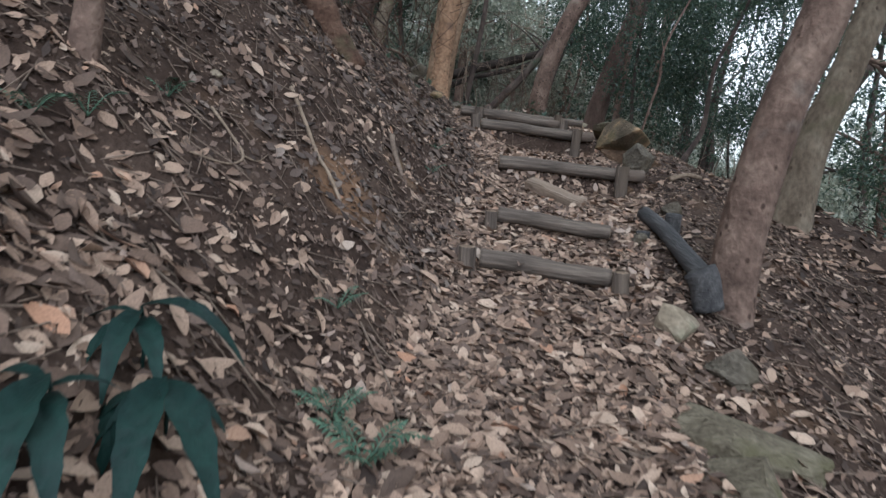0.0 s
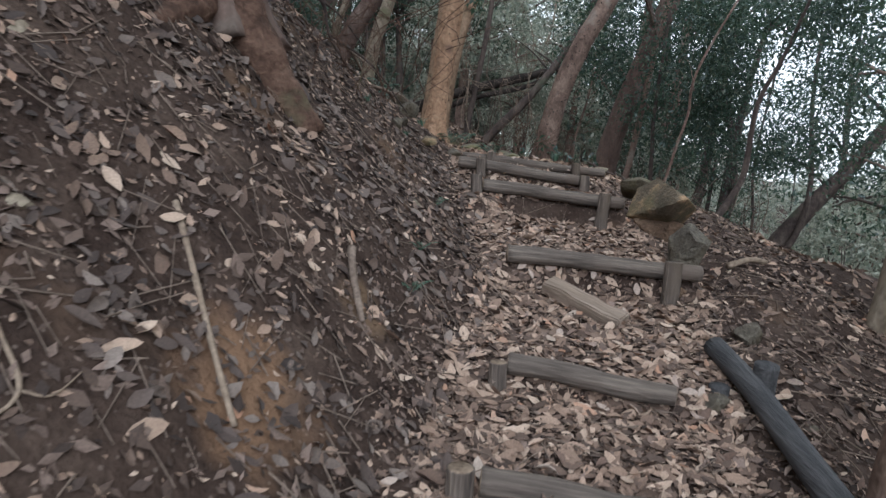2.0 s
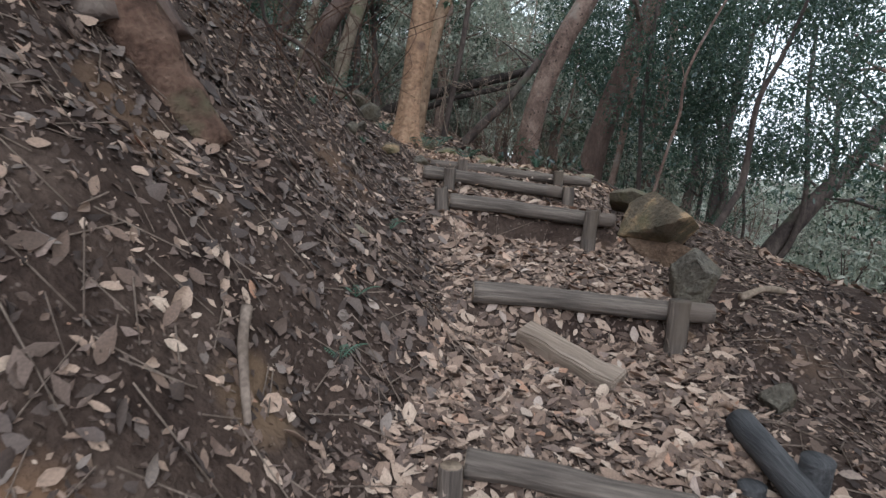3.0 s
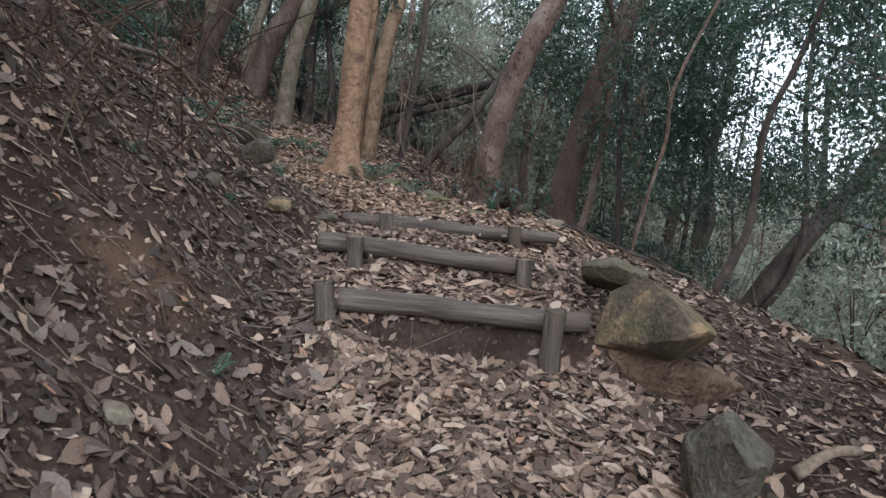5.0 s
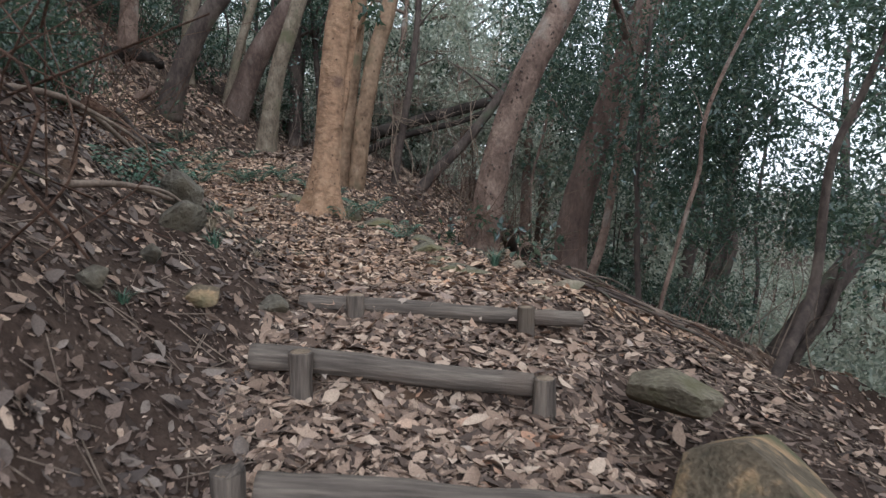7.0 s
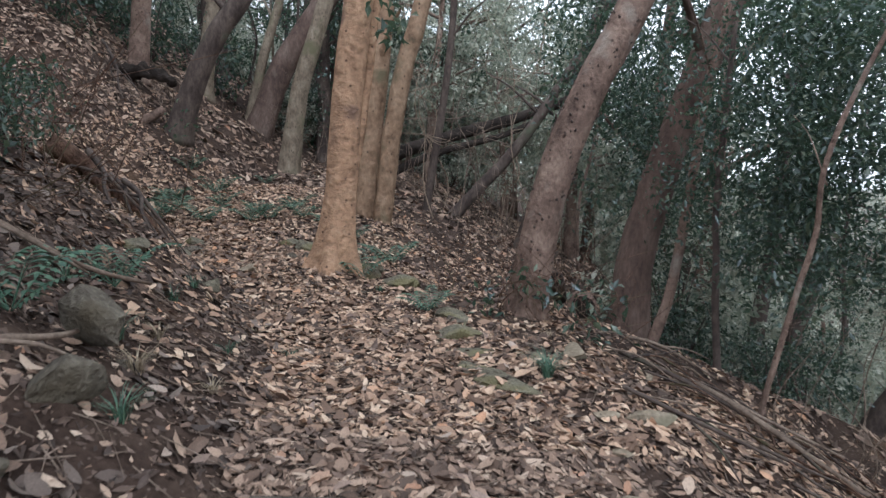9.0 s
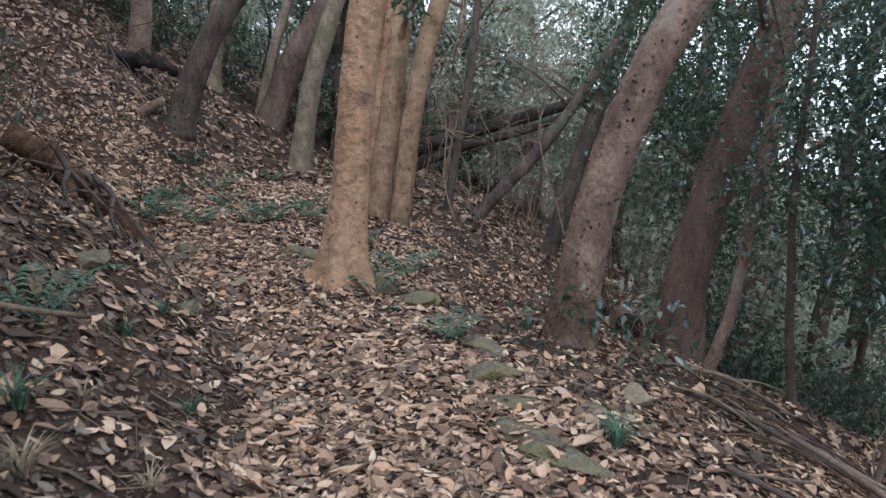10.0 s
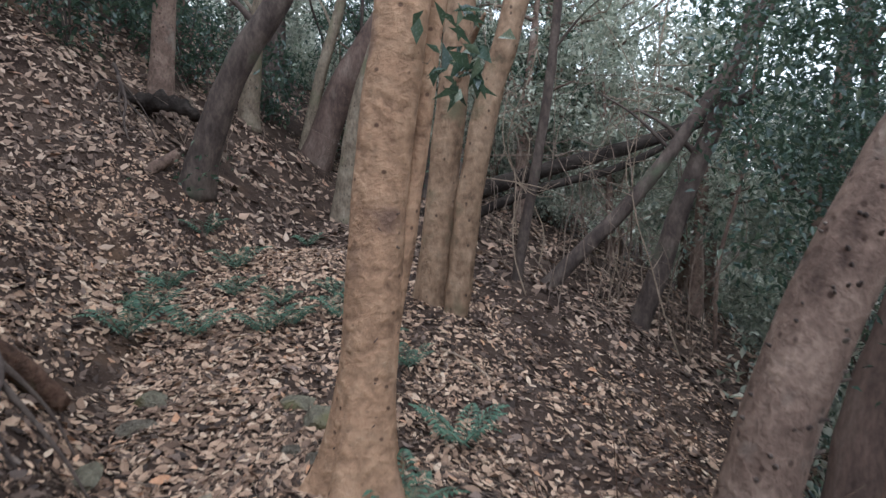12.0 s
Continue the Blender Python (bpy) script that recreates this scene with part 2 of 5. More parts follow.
BROADGREEN = material("broad_leaf", [(0.3, (0.00525, 0.0173, 0.014)), (0.7, (0.0128, 0.0331, 0.0242))], 9, 4, 0.58, 0.6, 40, depth=0.02, spec=0.22)
FERNGREEN = material("fern_leaf", [(0.0, (0.04, 0.075, 0.045)), (0.6, (0.07, 0.12, 0.07)), (1.0, (0.115, 0.165, 0.095))], 20, 4, 0.6, 0, 60, source="island")
STRAW = material("dry_grass", [(0.0, (0.2, 0.15, 0.09)), (1.0, (0.42, 0.33, 0.22))], 20, 4, 0.8, 0, 60, source="island")
TWIG = material("dead_twig", [(0.3, (0.1, 0.07, 0.05)), (0.7, (0.27, 0.2, 0.15))], 8, 6, 0.9, 0.4, 60, depth=0.006, spec=0.1)
PALETWIG = material("pale_twig", [(0.3, (0.17, 0.12, 0.08)), (0.7, (0.36, 0.27, 0.19))], 8, 6, 0.85, 0.4, 60, depth=0.006, spec=0.15)
# near-black for log end discs: shade inside a hollow put into the colour
HOLLOW = material("hollow_shade", [(0.3, (0.012, 0.009, 0.007)), (0.7, (0.035, 0.026, 0.02))], 12, 6, 1.0, 0.5, 60, spec=0.05)


# ---- mesh helpers ----
def part(name, bm, mat, parent=None, label="", smooth=True):
    """One mesh object out of a bmesh, under a thing or a part."""
    me = bpy.data.meshes.new(name)
    bm.to_mesh(me)
    bm.free()
    return linked(name, me, mat, parent, label, smooth)


def linked(name, me, mat, parent=None, label="", smooth=True):
    if not me.materials:
        me.materials.append(mat)
    if smooth:
        me.polygons.foreach_set("use_smooth", [True] * len(me.polygons))
    ob = new(name, me)
    ob.parent = parent
    if label:
        tagged(ob, label)
    return ob


def thing(name, at, label, category, group="", kind="", rz=0.0):
    """An Empty at a thing's base, to hold its parts."""
    ob = tagged(new(name), label, category, group, kind)
    ob.empty_display_size = 0.1
    ob.matrix_basis = pose(*at, 0, 0, rz)
    return ob


def array_mesh(name, v, f):
    """A mesh from arrays of corners and of equal-sized faces."""
    me = bpy.data.meshes.new(name)
    v, f = np.asarray(v, np.float32), np.asarray(f, np.int32)
    me.vertices.add(len(v))
    me.vertices.foreach_set("co", v.ravel())
    me.loops.add(f.size)
    me.loops.foreach_set("vertex_index", f.ravel())
    me.polygons.add(len(f))
    me.polygons.foreach_set("loop_start", np.arange(0, f.size, f.shape[1], dtype=np.int32))
    me.update(calc_edges=True)
    me.validate()
    return me


def smooth_line(points, steps):
    """Points along a smooth curve through the given ones."""
    p = [Vector(q) for q in points]
    p = [p[0] * 2 - p[1], *p, p[-1] * 2 - p[-2]]
    out = []
    for i in range(1, len(p) - 2):
        for k in range(steps):
            t = k / steps
            a, b, c, d = p[i - 1:i + 3]
            out.append(0.5 * (2 * b + (c - a) * t + (2 * a - 5 * b + 4 * c - d) * t * t + (3 * b - a - 3 * c + d) * t ** 3))
    out.append(p[-2])
    return out


def tube(bm, points, r0, r1, sides=10, steps=6, lumps=0.06, flare=0.0, lobes=4, seed=0.0, caps=True, size=1.0):
    """A tapering, uneven round limb along points; flare: how far its foot spreads."""
    line = smooth_line(points, steps) if steps > 1 else [Vector(q) for q in points]
    total = sum((b - a).length for a, b in zip(line, line[1:])) or 1
    rings, run = [], 0.0
    side = None
    for i, c in enumerate(line):
        way = (line[min(i + 1, len(line) - 1)] - line[max(i - 1, 0)]).normalized()
        if i:
            run += (c - line[i - 1]).length
        if side is None:
            side = way.orthogonal().normalized()
        side = (side - way * side.dot(way)).normalized()
        other = way.cross(side)
        r = r0 + (r1 - r0) * run / total
        ring = []
        for k in range(sides):
            a = 2 * math.pi * k / sides
            n = (math.cos(a) * side + math.sin(a) * other)
            rr = r * (1 + lumps * noise.noise((c + n * r) * 3.2 / size + Vector((seed, seed, 0))) * 2)
            if flare:
                rr *= 1 + flare * math.exp(-run / (r0 * 1.7)) * (1 + 0.6 * math.cos(lobes * a + seed))
            ring.append(bm.verts.new(c + n * rr))
        rings.append(ring)
    for a, b in zip(rings, rings[1:]):
        for k in range(sides):
            bm.faces.new((a[k], a[(k + 1) % sides], b[(k + 1) % sides], b[k]))
    if caps:
        bm.faces.new(rings[0][::-1])
        bm.faces.new(rings[-1])
    return bm


# ---- lie of the land ----
_tab = np.random.RandomState(7).rand(256, 256)


def vnoise(x, y, s):
    """Smooth value noise, -1 to 1, with cells of s metres."""
    u, v = np.asarray(x, float) / s, np.asarray(y, float) / s
    i, j = np.floor(u).astype(int), np.floor(v).astype(int)
    f, g = u - i, v - j
    f, g = f * f * (3 - 2 * f), g * g * (3 - 2 * g)
    a, b = _tab[i & 255, j & 255], _tab[(i + 1) & 255, j & 255]
    c, d = _tab[i & 255, (j + 1) & 255], _tab[(i + 1) & 255, (j + 1) & 255]
    return 2 * ((a + (b - a) * f) * (1 - g) + (c + (d - c) * f) * g) - 1


def table(text):
    rows = [tuple(float(w) for w in r.split(":")) for r in text.split()]
    return [r[0] for r in rows], [r[1] for r in rows]


# along the walk (y): middle of the path, its half width, its height, bank and drop beside it
MIDDLE = table("-40:-2 -3:0.1 0:0.3 2.3:0.4 3.7:0.65 4.5:0.78 5.8:1.08 7.15:0.95 8.2:0.87 8.8:1.0 11:0.55 12:-0.1 13:-0.95 14:-1.6 16:-2.3 18:-2.0 24:-1.8 60:-2")
HALF = table("-3:0.5 3.7:0.5 4.5:0.55 5.8:0.62 7.2:0.62 9:0.74 11:0.7 12:0.6 14:0.5 18:0.4")
RISE = table("-60:-5 -10:-0.6 0:0.25 2.35:0.45 3.6:0.64 4.5:0.86 5.8:1.1 7.15:1.42 8.2:1.62 8.9:1.74 11:1.78 12:1.9 13:2.08 14:2.17 16:2.45 17:2.62 20:2.85 24:3.1 40:4 90:8")
TREAD = table("-60:-5 -10:-0.6 0:0.25 2.35:0.45 3.72:0.65 3.78:0.72 4.46:0.83 4.52:0.885 5.73:1.03 5.79:1.18 7.12:1.32 7.18:1.51 7.92:1.59 7.98:1.65 8.84:1.69 8.90:1.75 9.6:1.76 11:1.78")
SKEW = table("3:-0.1 3.75:-0.115 4.48:-0.067 5.3:0.02 5.85:0.022 7.16:0.04 7.7:0.0 7.95:-0.01 8.5:0.04 8.87:0.11 9.5:0")
BANK = table("-5:0.7 0:0.82 2.5:0.95 5:1.08 6.5:1.0 8:0.85 9:0.85 11:0.68 13:0.8 15.5:0.68 17.5:0.86 23:0.85 40:0.5")
DROP = table("-10:0.9 3:0.9 4.5:0.65 6.5:0.5 8:0.75 9.5:1 11:1 13:0.55 15:0.6 17:0.72 30:0.9")


# low mounds: x, y, spread along x and y, height
MOUNDS = ((0.42, 6.96, 0.2, 0.16, 0.17), (0.3, 5.5, 0.2, 0.25, 0.06), (2.15, 5.9, 0.5, 0.5, 0.1))


def height(x, y):
    """The ground's height at x, y."""
    x, y = np.asarray(x, float), np.asarray(y, float)
    mid, half = np.interp(y, *MIDDLE), np.interp(y, *HALF)
    z = np.interp(y, *RISE)
    inside = np.clip((half + 0.12 - np.abs(x - mid)) / 0.2, 0, 1)
    z = z + (np.interp(y - np.interp(y, *SKEW) * (x - mid), *TREAD) - z) * np.where(y < 11, inside, 0)
    z = z - 0.07 * np.clip(x - mid, -half, half)
    d = np.maximum(mid - half - x, 0)
    soft = np.sqrt(d * d + 0.03) - 0.1732
    z = z + np.interp(y, *BANK) * np.where(soft < 7, soft, 7 + 0.55 * (soft - 7) * np.exp(-(soft - 7) / 60))
    d = np.maximum(x - mid - half, 0)
    fall = np.where(d < 3.5, 0.2 * d + 0.07 * d * d, 1.5575 + 0.69 * (d - 3.5))
    fall = np.where(fall > 9, 9 + 3 * np.tanh((fall - 9) / 3) + 0.03 * np.maximum(d - 22, 0), fall)
    z = z - np.interp(y, *DROP) * fall
    rough = 0.35 + 0.65 * (1 - inside)
    near = np.exp(-np.maximum(np.abs(y - 6) - 14, 0) / 20)
    z = z + rough * (0.09 * vnoise(x, y, 0.9) + 0.045 * vnoise(x + 9, y, 0.33)) * near + 0.014 * vnoise(x, y + 5, 0.12)
    for mx, my, sx, sy, up in MOUNDS:
        z = z + up * np.exp(-((x - mx) / sx) ** 2 - ((y - my) / sy) ** 2)
    return z + 1.5 * vnoise(x, y + 31, 19) * np.clip((np.abs(x) - 14) / 20, 0, 1)


# ---- the ground: one sheet, fine by the path and coarse towards the horizon ----
def spread(lo, hi, step, reach):
    """Even steps from lo to hi, then growing ones to reach on both sides."""
    mid = list(np.arange(lo, hi, step))
    out, s = [mid[-1]], step
    while out[-1] < reach:
        s *= 1.14
        out.append(out[-1] + s)
    low, s = [mid[0]], step
    while low[-1] > -reach:
        s *= 1.14
        low.append(low[-1] - s)
    return np.array(low[:0:-1] + mid + out[1:])


gx, gy = spread(-2.6, 3.6, 0.045, 450), spread(-0.4, 14.5, 0.04, 450)
XX, YY = np.meshgrid(gx, gy)
corner = np.stack([XX, YY, height(XX, YY)], -1).reshape(-1, 3)
idx = np.arange(len(gx) * len(gy)).reshape(len(gy), len(gx))
quad = np.stack([idx[:-1, :-1], idx[:-1, 1:], idx[1:, 1:], idx[1:, :-1]], -1).reshape(-1, 4)
ground = linked("ground", array_mesh("ground", corner, quad), SOIL)
tagged(ground, "dark brown forest soil of a hillside with an earthen path", "ground", kind="structure")


def on_ground(x, y, up=0.0):
    return (x, y, float(height(x, y)) + up)


def slope_axes(x, y):
    """Unit normals of the ground, for arrays."""
    e = 0.05
    dx, dy = (height(x + e, y) - height(x - e, y)) / (2 * e), (height(x, y + e) - height(x, y - e)) / (2 * e)
    n = np.stack([-dx, -dy, np.ones_like(dx)], -1)
    return n / np.linalg.norm(n, axis=-1, keepdims=True)


# ---- leaf shapes, scattered by arrays ----
def unit(v):
    return v / np.maximum(np.linalg.norm(v, axis=-1, keepdims=True), 1e-9)


def litter_arrays(rs, x, y, length, lift=0.012, tilt=0.35, small=False):
    """Curled dead leaves lying at x, y: corners and triangles."""
    n = len(x)
    up = unit(slope_axes(x, y) + rs.normal(0, tilt, (n, 3)) * np.array([1, 1, 0.3]))
    ahead = unit(np.cross(up, unit(rs.normal(0, 1, (n, 3)))))
    side = np.cross(up, ahead)
    wide = length * rs.uniform(0.17, 0.3, n)
    curl, fold, twist = rs.normal(0.03, 0.1, n), rs.normal(0.03, 0.09, n), rs.normal(0, 0.07, n)
    base = np.stack([x, y, height(x, y) + lift * rs.uniform(0.2, 1.6, n)], -1)

    def at(u, w):
        return base + ahead * ((u - 0.5) * length)[:, None] + side * (w * wide)[:, None] + up * (length * (curl * (2 * u - 1) ** 2 + fold * abs(w) + twist * w * (u - 0.5) * 2))[:, None]
    k = np.ones(n)
    v = np.stack([at(0 * k, 0), at(0.45 * k, 0), at(0.78 * k, 0), at(1.0 * k, 0), at(0.16 * k, 0.6), at(0.48 * k, 1.0), at(0.8 * k, 0.6), at(0.16 * k, -0.6), at(0.48 * k, -1.0), at(0.8 * k, -0.6)], 1)
    tri = np.array([(0, 4, 1), (4, 5, 1), (1, 5, 6), (1, 6, 2), (2, 6, 3), (0, 1, 7), (7, 1, 8), (1, 9, 8), (1, 2, 9), (2, 3, 9)])
    if small:
        v = v[:, [0, 5, 3, 8]]
        tri = np.array([(0, 1, 2), (0, 2, 3)])
    f = (np.arange(n) * v.shape[1])[:, None, None] + tri[None]
    return v.reshape(-1, 3), f.reshape(-1, 3)


def cloud_arrays(rs, centres, spreads, each, length, droop=0.3):
    """Small pointed leaves in clumps round centres: corners and triangles (two a leaf, folded at the rib)."""
    c = np.repeat(np.asarray(centres), each, 0)
    s = np.repeat(np.asarray(spreads), each, 0)
    n = len(c)
    p = c + rs.normal(0, 1, (n, 3)) * s
    ahead = unit(rs.normal(0, 1, (n, 3)) - np.array([0, 0, droop]))
    up = unit(rs.normal(0, 0.7, (n, 3)) + np.array([0, 0, 1.0]))
    side = unit(np.cross(up, ahead))
    up = np.cross(ahead, side)
    ln = length * rs.uniform(0.6, 1.35, n)
    w = ln * rs.uniform(0.19, 0.27, n)
    v = np.stack([p, p + ahead * (0.45 * ln)[:, None] + side * w[:, None] + up * (0.12 * ln)[:, None], p + ahead * ln[:, None] - up * (0.08 * ln)[:, None], p + ahead * (0.45 * ln)[:, None] - side * w[:, None] + up * (0.12 * ln)[:, None]], 1)
    f = (np.arange(n) * 4)[:, None, None] + np.array([(0, 1, 2), (0, 2, 3)])[None]
    return v.reshape(-1, 3), f.reshape(-1, 3)


# ---- trees ----
def tree(name, mat, points, r0, r1, label, group="", flare=0.5, lobes=4, sides=16, branches=(), category="tree"):
    """A trunk along points, with its foot on the ground, and limbs that leave it."""
    foot, down = Vector(points[0]), (Vector(points[0]) - Vector(points[1])).normalized()
    for k in range(60):
        if foot.z < float(height(foot.x, foot.y)) - 0.14:
            break
        foot += down * 0.03
    x, y, z = foot
    points = [tuple(foot)] + [p for p in points if p[2] > z + 0.25]
    root = thing(name, (x, y, z), label, category, group)
    o = Vector((x, y, z))
    local = [Vector((0, 0, 0))] + [Vector(p) - o for p in points[1:]]
    bm = tube(bmesh.new(), local, r0, r1, sides, 9, 0.035, flare, lobes, seed=x * 3 + y)
    part("trunk", bm, mat, root)
    r = random.Random(int(x * 50 + y * 7))
    for k in range(2):
        i = len(points) - 2 + k
        s, w = Vector(points[i - 1]).lerp(Vector(points[i]), r.uniform(0.3, 0.8)), r.uniform(0, 6.28)
        out = Vector((math.cos(w), math.sin(w), 0.8)) * r.uniform(0.6, 1.3)
        branches = (*branches, ([s, s + out * 0.5 + Vector((0, 0, 0.08)), s + out], r1 * 0.45, r1 * 0.12))
    for pts, a, b in branches:
        bm = tube(bmesh.new(), [Vector(p) - o for p in pts], a, b, 8, 6, 0.08, seed=pts[0][0])
        part("limb", bm, mat, root)
    return root


def leaves_on(root, rs, centres, spread_by, each, length, mat=GREEN, name="foliage"):
    o = root.matrix_basis.translation
    v, f = cloud_arrays(rs, [Vector(c) - o for c in centres], [(spread_by,) * 3] * len(centres), each, length)
    return linked(name, array_mesh(name, v, f), mat, root)


def wild_tree(rs, tall, wide, low, lean, bark, clumps, each, leaf, green):
    """A whole evergreen: leaning trunk, forking limbs and a loose crown of small leaves."""
    root = thing("evergreen_tree", (0, 0, 0), "dark evergreen broadleaf tree on the wooded slope", "tree", "evergreens of the wood")
    top = Vector((lean, lean * 0.4, tall))
    bm = tube(bmesh.new(), [(0, 0, -0.4), (lean * 0.15, 0.05, tall * 0.3), (lean * 0.5, lean * 0.1, tall * 0.65), top], 0.13 + tall * 0.008, 0.04, 10, 6, 0.08, 0.4)
    part("trunk", bm, bark, root)
    ends = []
    for k in range(7):
        h = rs.uniform(0.35, 0.95)
        a = rs.uniform(0, 2 * math.pi)
        s = Vector((lean * h * h, lean * 0.3 * h * h, tall * h))
        e = s + Vector((math.cos(a) * wide * 0.8, math.sin(a) * wide * 0.8, rs.uniform(0.2, 1.3)))
        bm = tube(bmesh.new(), [s, s.lerp(e, 0.5) + Vector((0, 0, rs.uniform(-0.1, 0.35))), e], 0.05, 0.015, 6, 5, 0.1)
        part("limb", bm, bark, root)
        ends += [s.lerp(e, 0.55), e]
    cs = []
    for k in range(clumps):
        if k % 3 == 0:
            q = ends[rs.randint(len(ends))]
            cs.append(np.array(q) + rs.normal(0, 0.3, 3))
        else:
            d = unit(rs.normal(0, 1, 3)) * rs.uniform(0.45, 1.0) ** 0.5
            mid = (low + tall + 1.2) / 2
            cs.append(np.array([lean * 0.6 + d[0] * wide, d[1] * wide, mid + d[2] * (tall + 1.2 - low) / 2]))
    sp = rs.uniform(0.12, 0.36, (clumps, 1)) * np.array([[1, 1, 0.6]])
    v, f = cloud_arrays(rs, cs, sp, each, leaf)
    linked("crown", array_mesh("crown", v, f), green, root)
    return root


rs = np.random.RandomState(11)
KINDS = [
    wild_tree(rs, 7.5, 2.2, 2.0, 0.9, DARKBARK, 96, 50, 0.115, GREEN),
    wild_tree(rs, 6.2, 1.9, 1.0, 0.5, BARK, 86, 50, 0.11, GREEN),
    wild_tree(rs, 8.5, 2.4, 3.2, 1.4, DARKBARK, 96, 50, 0.12, GREEN),
    wild_tree(rs, 4.4, 1.7, 0.3, 0.4, DARKBARK, 90, 50, 0.105, GREEN),
]
SPARSE = wild_tree(rs, 7.5, 2.6, 1.2, 0.8, DARKBARK, 46, 34, 0.13, GREEN)
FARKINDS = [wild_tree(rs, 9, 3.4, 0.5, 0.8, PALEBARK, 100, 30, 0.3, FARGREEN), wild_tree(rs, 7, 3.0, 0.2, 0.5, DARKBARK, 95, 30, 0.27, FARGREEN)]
# a tree whose paled leaf colour stands for hazy light behind the trunks
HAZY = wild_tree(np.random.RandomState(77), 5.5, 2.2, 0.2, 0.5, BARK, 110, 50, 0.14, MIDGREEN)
tagged(HAZY, "tree down the slope, leaves paled to grey-green for haze")
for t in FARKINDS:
    tagged(t, "broadleaf tree far across the valley, haze put into its pale leaves")


def set_tree(kind, x, y, turn, size=1.0, sink=0.0):
    m = pose(x, y, float(height(x, y)) - sink, 0, 0, turn) @ Matrix.Diagonal((size, size, size, 1))
    return m


placed = []
# near woods: to the far side of the tall trunks and down the slope; a gap to the sky stays open
spots = []
tries = 0
while len(spots) < 38 and tries < 4000:
    tries += 1
    az, far = rs.uniform(-38, 46), rs.uniform(11, 30)
    x, y = 0.8 + math.sin(radians(az)) * far, 6.5 + math.cos(radians(az)) * far
    if 0.5 < x < 5.2 and y < 26.5 or az < -8 and far < 17 or -14 < az < 12 and far < 14.5:
        continue
    if min([math.hypot(x - a, y - b) for a, b in spots] + [9]) < 1.5:
        continue
    if 13 < az < 42 and len(spots) % 2:
        spots.append((-20 - len(spots), 40))
        continue
    spots.append((x, y))
for i, (x, y) in enumerate(spots):
    az = math.degrees(math.atan2(x - 0.5, y - 3))
    if 21 < az < 32:
        k, s = 3, rs.uniform(0.4, 0.6)
    else:
        k, s = (int(rs.randint(4)), rs.uniform(0.85, 1.2))
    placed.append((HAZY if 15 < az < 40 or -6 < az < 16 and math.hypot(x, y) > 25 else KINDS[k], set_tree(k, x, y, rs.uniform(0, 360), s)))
# twelve trees added mostly out of view for shade, then dark leaves by the drop
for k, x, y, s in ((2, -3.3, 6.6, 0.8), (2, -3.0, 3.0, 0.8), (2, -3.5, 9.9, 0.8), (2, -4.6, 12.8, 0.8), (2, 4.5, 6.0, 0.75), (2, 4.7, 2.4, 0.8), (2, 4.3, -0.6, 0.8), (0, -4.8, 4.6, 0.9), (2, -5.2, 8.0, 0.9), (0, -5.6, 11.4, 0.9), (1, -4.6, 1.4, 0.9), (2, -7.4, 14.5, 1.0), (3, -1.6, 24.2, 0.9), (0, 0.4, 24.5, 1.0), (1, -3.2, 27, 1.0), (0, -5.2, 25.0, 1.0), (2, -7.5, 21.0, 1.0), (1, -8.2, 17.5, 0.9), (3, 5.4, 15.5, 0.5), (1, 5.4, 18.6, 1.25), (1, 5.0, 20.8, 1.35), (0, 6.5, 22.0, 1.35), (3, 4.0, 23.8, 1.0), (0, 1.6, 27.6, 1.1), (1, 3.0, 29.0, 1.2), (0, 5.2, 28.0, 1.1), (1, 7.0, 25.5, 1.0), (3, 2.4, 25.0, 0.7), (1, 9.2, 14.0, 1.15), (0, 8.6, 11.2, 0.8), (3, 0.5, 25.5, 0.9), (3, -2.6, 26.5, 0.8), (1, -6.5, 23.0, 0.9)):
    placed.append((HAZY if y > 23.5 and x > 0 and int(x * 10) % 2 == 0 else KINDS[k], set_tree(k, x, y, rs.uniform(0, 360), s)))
for x, y, s in ((8.6, 17.2, 1.0), (9.6, 19.5, 1.1), (10.5, 17.0, 1.0), (6.6, 17.8, 0.9), (11.5, 21.5, 1.1)):
    placed.append((SPARSE, set_tree(0, x, y, rs.uniform(0, 360), s)))
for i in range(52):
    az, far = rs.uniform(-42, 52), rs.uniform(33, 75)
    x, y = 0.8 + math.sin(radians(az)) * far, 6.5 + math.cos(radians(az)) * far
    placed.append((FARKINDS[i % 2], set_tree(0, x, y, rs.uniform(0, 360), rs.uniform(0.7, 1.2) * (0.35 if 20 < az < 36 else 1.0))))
# the clearing down the valley, open to the sky
def in_clearing(x, y):
    az = math.degrees(math.atan2(x - 0.7, y - 4.4))
    return 28.6 < az < 32 and y > 14


placed = [(k, m) for k, m in placed if not in_clearing(m[0][3], m[1][3])]
used = set()
for kind, m in placed:
    if kind.name in used:
        c = copy_thing(kind, m)
        c.scale = m.to_scale()
    else:
        used.add(kind.name)
        kind.matrix_basis = m



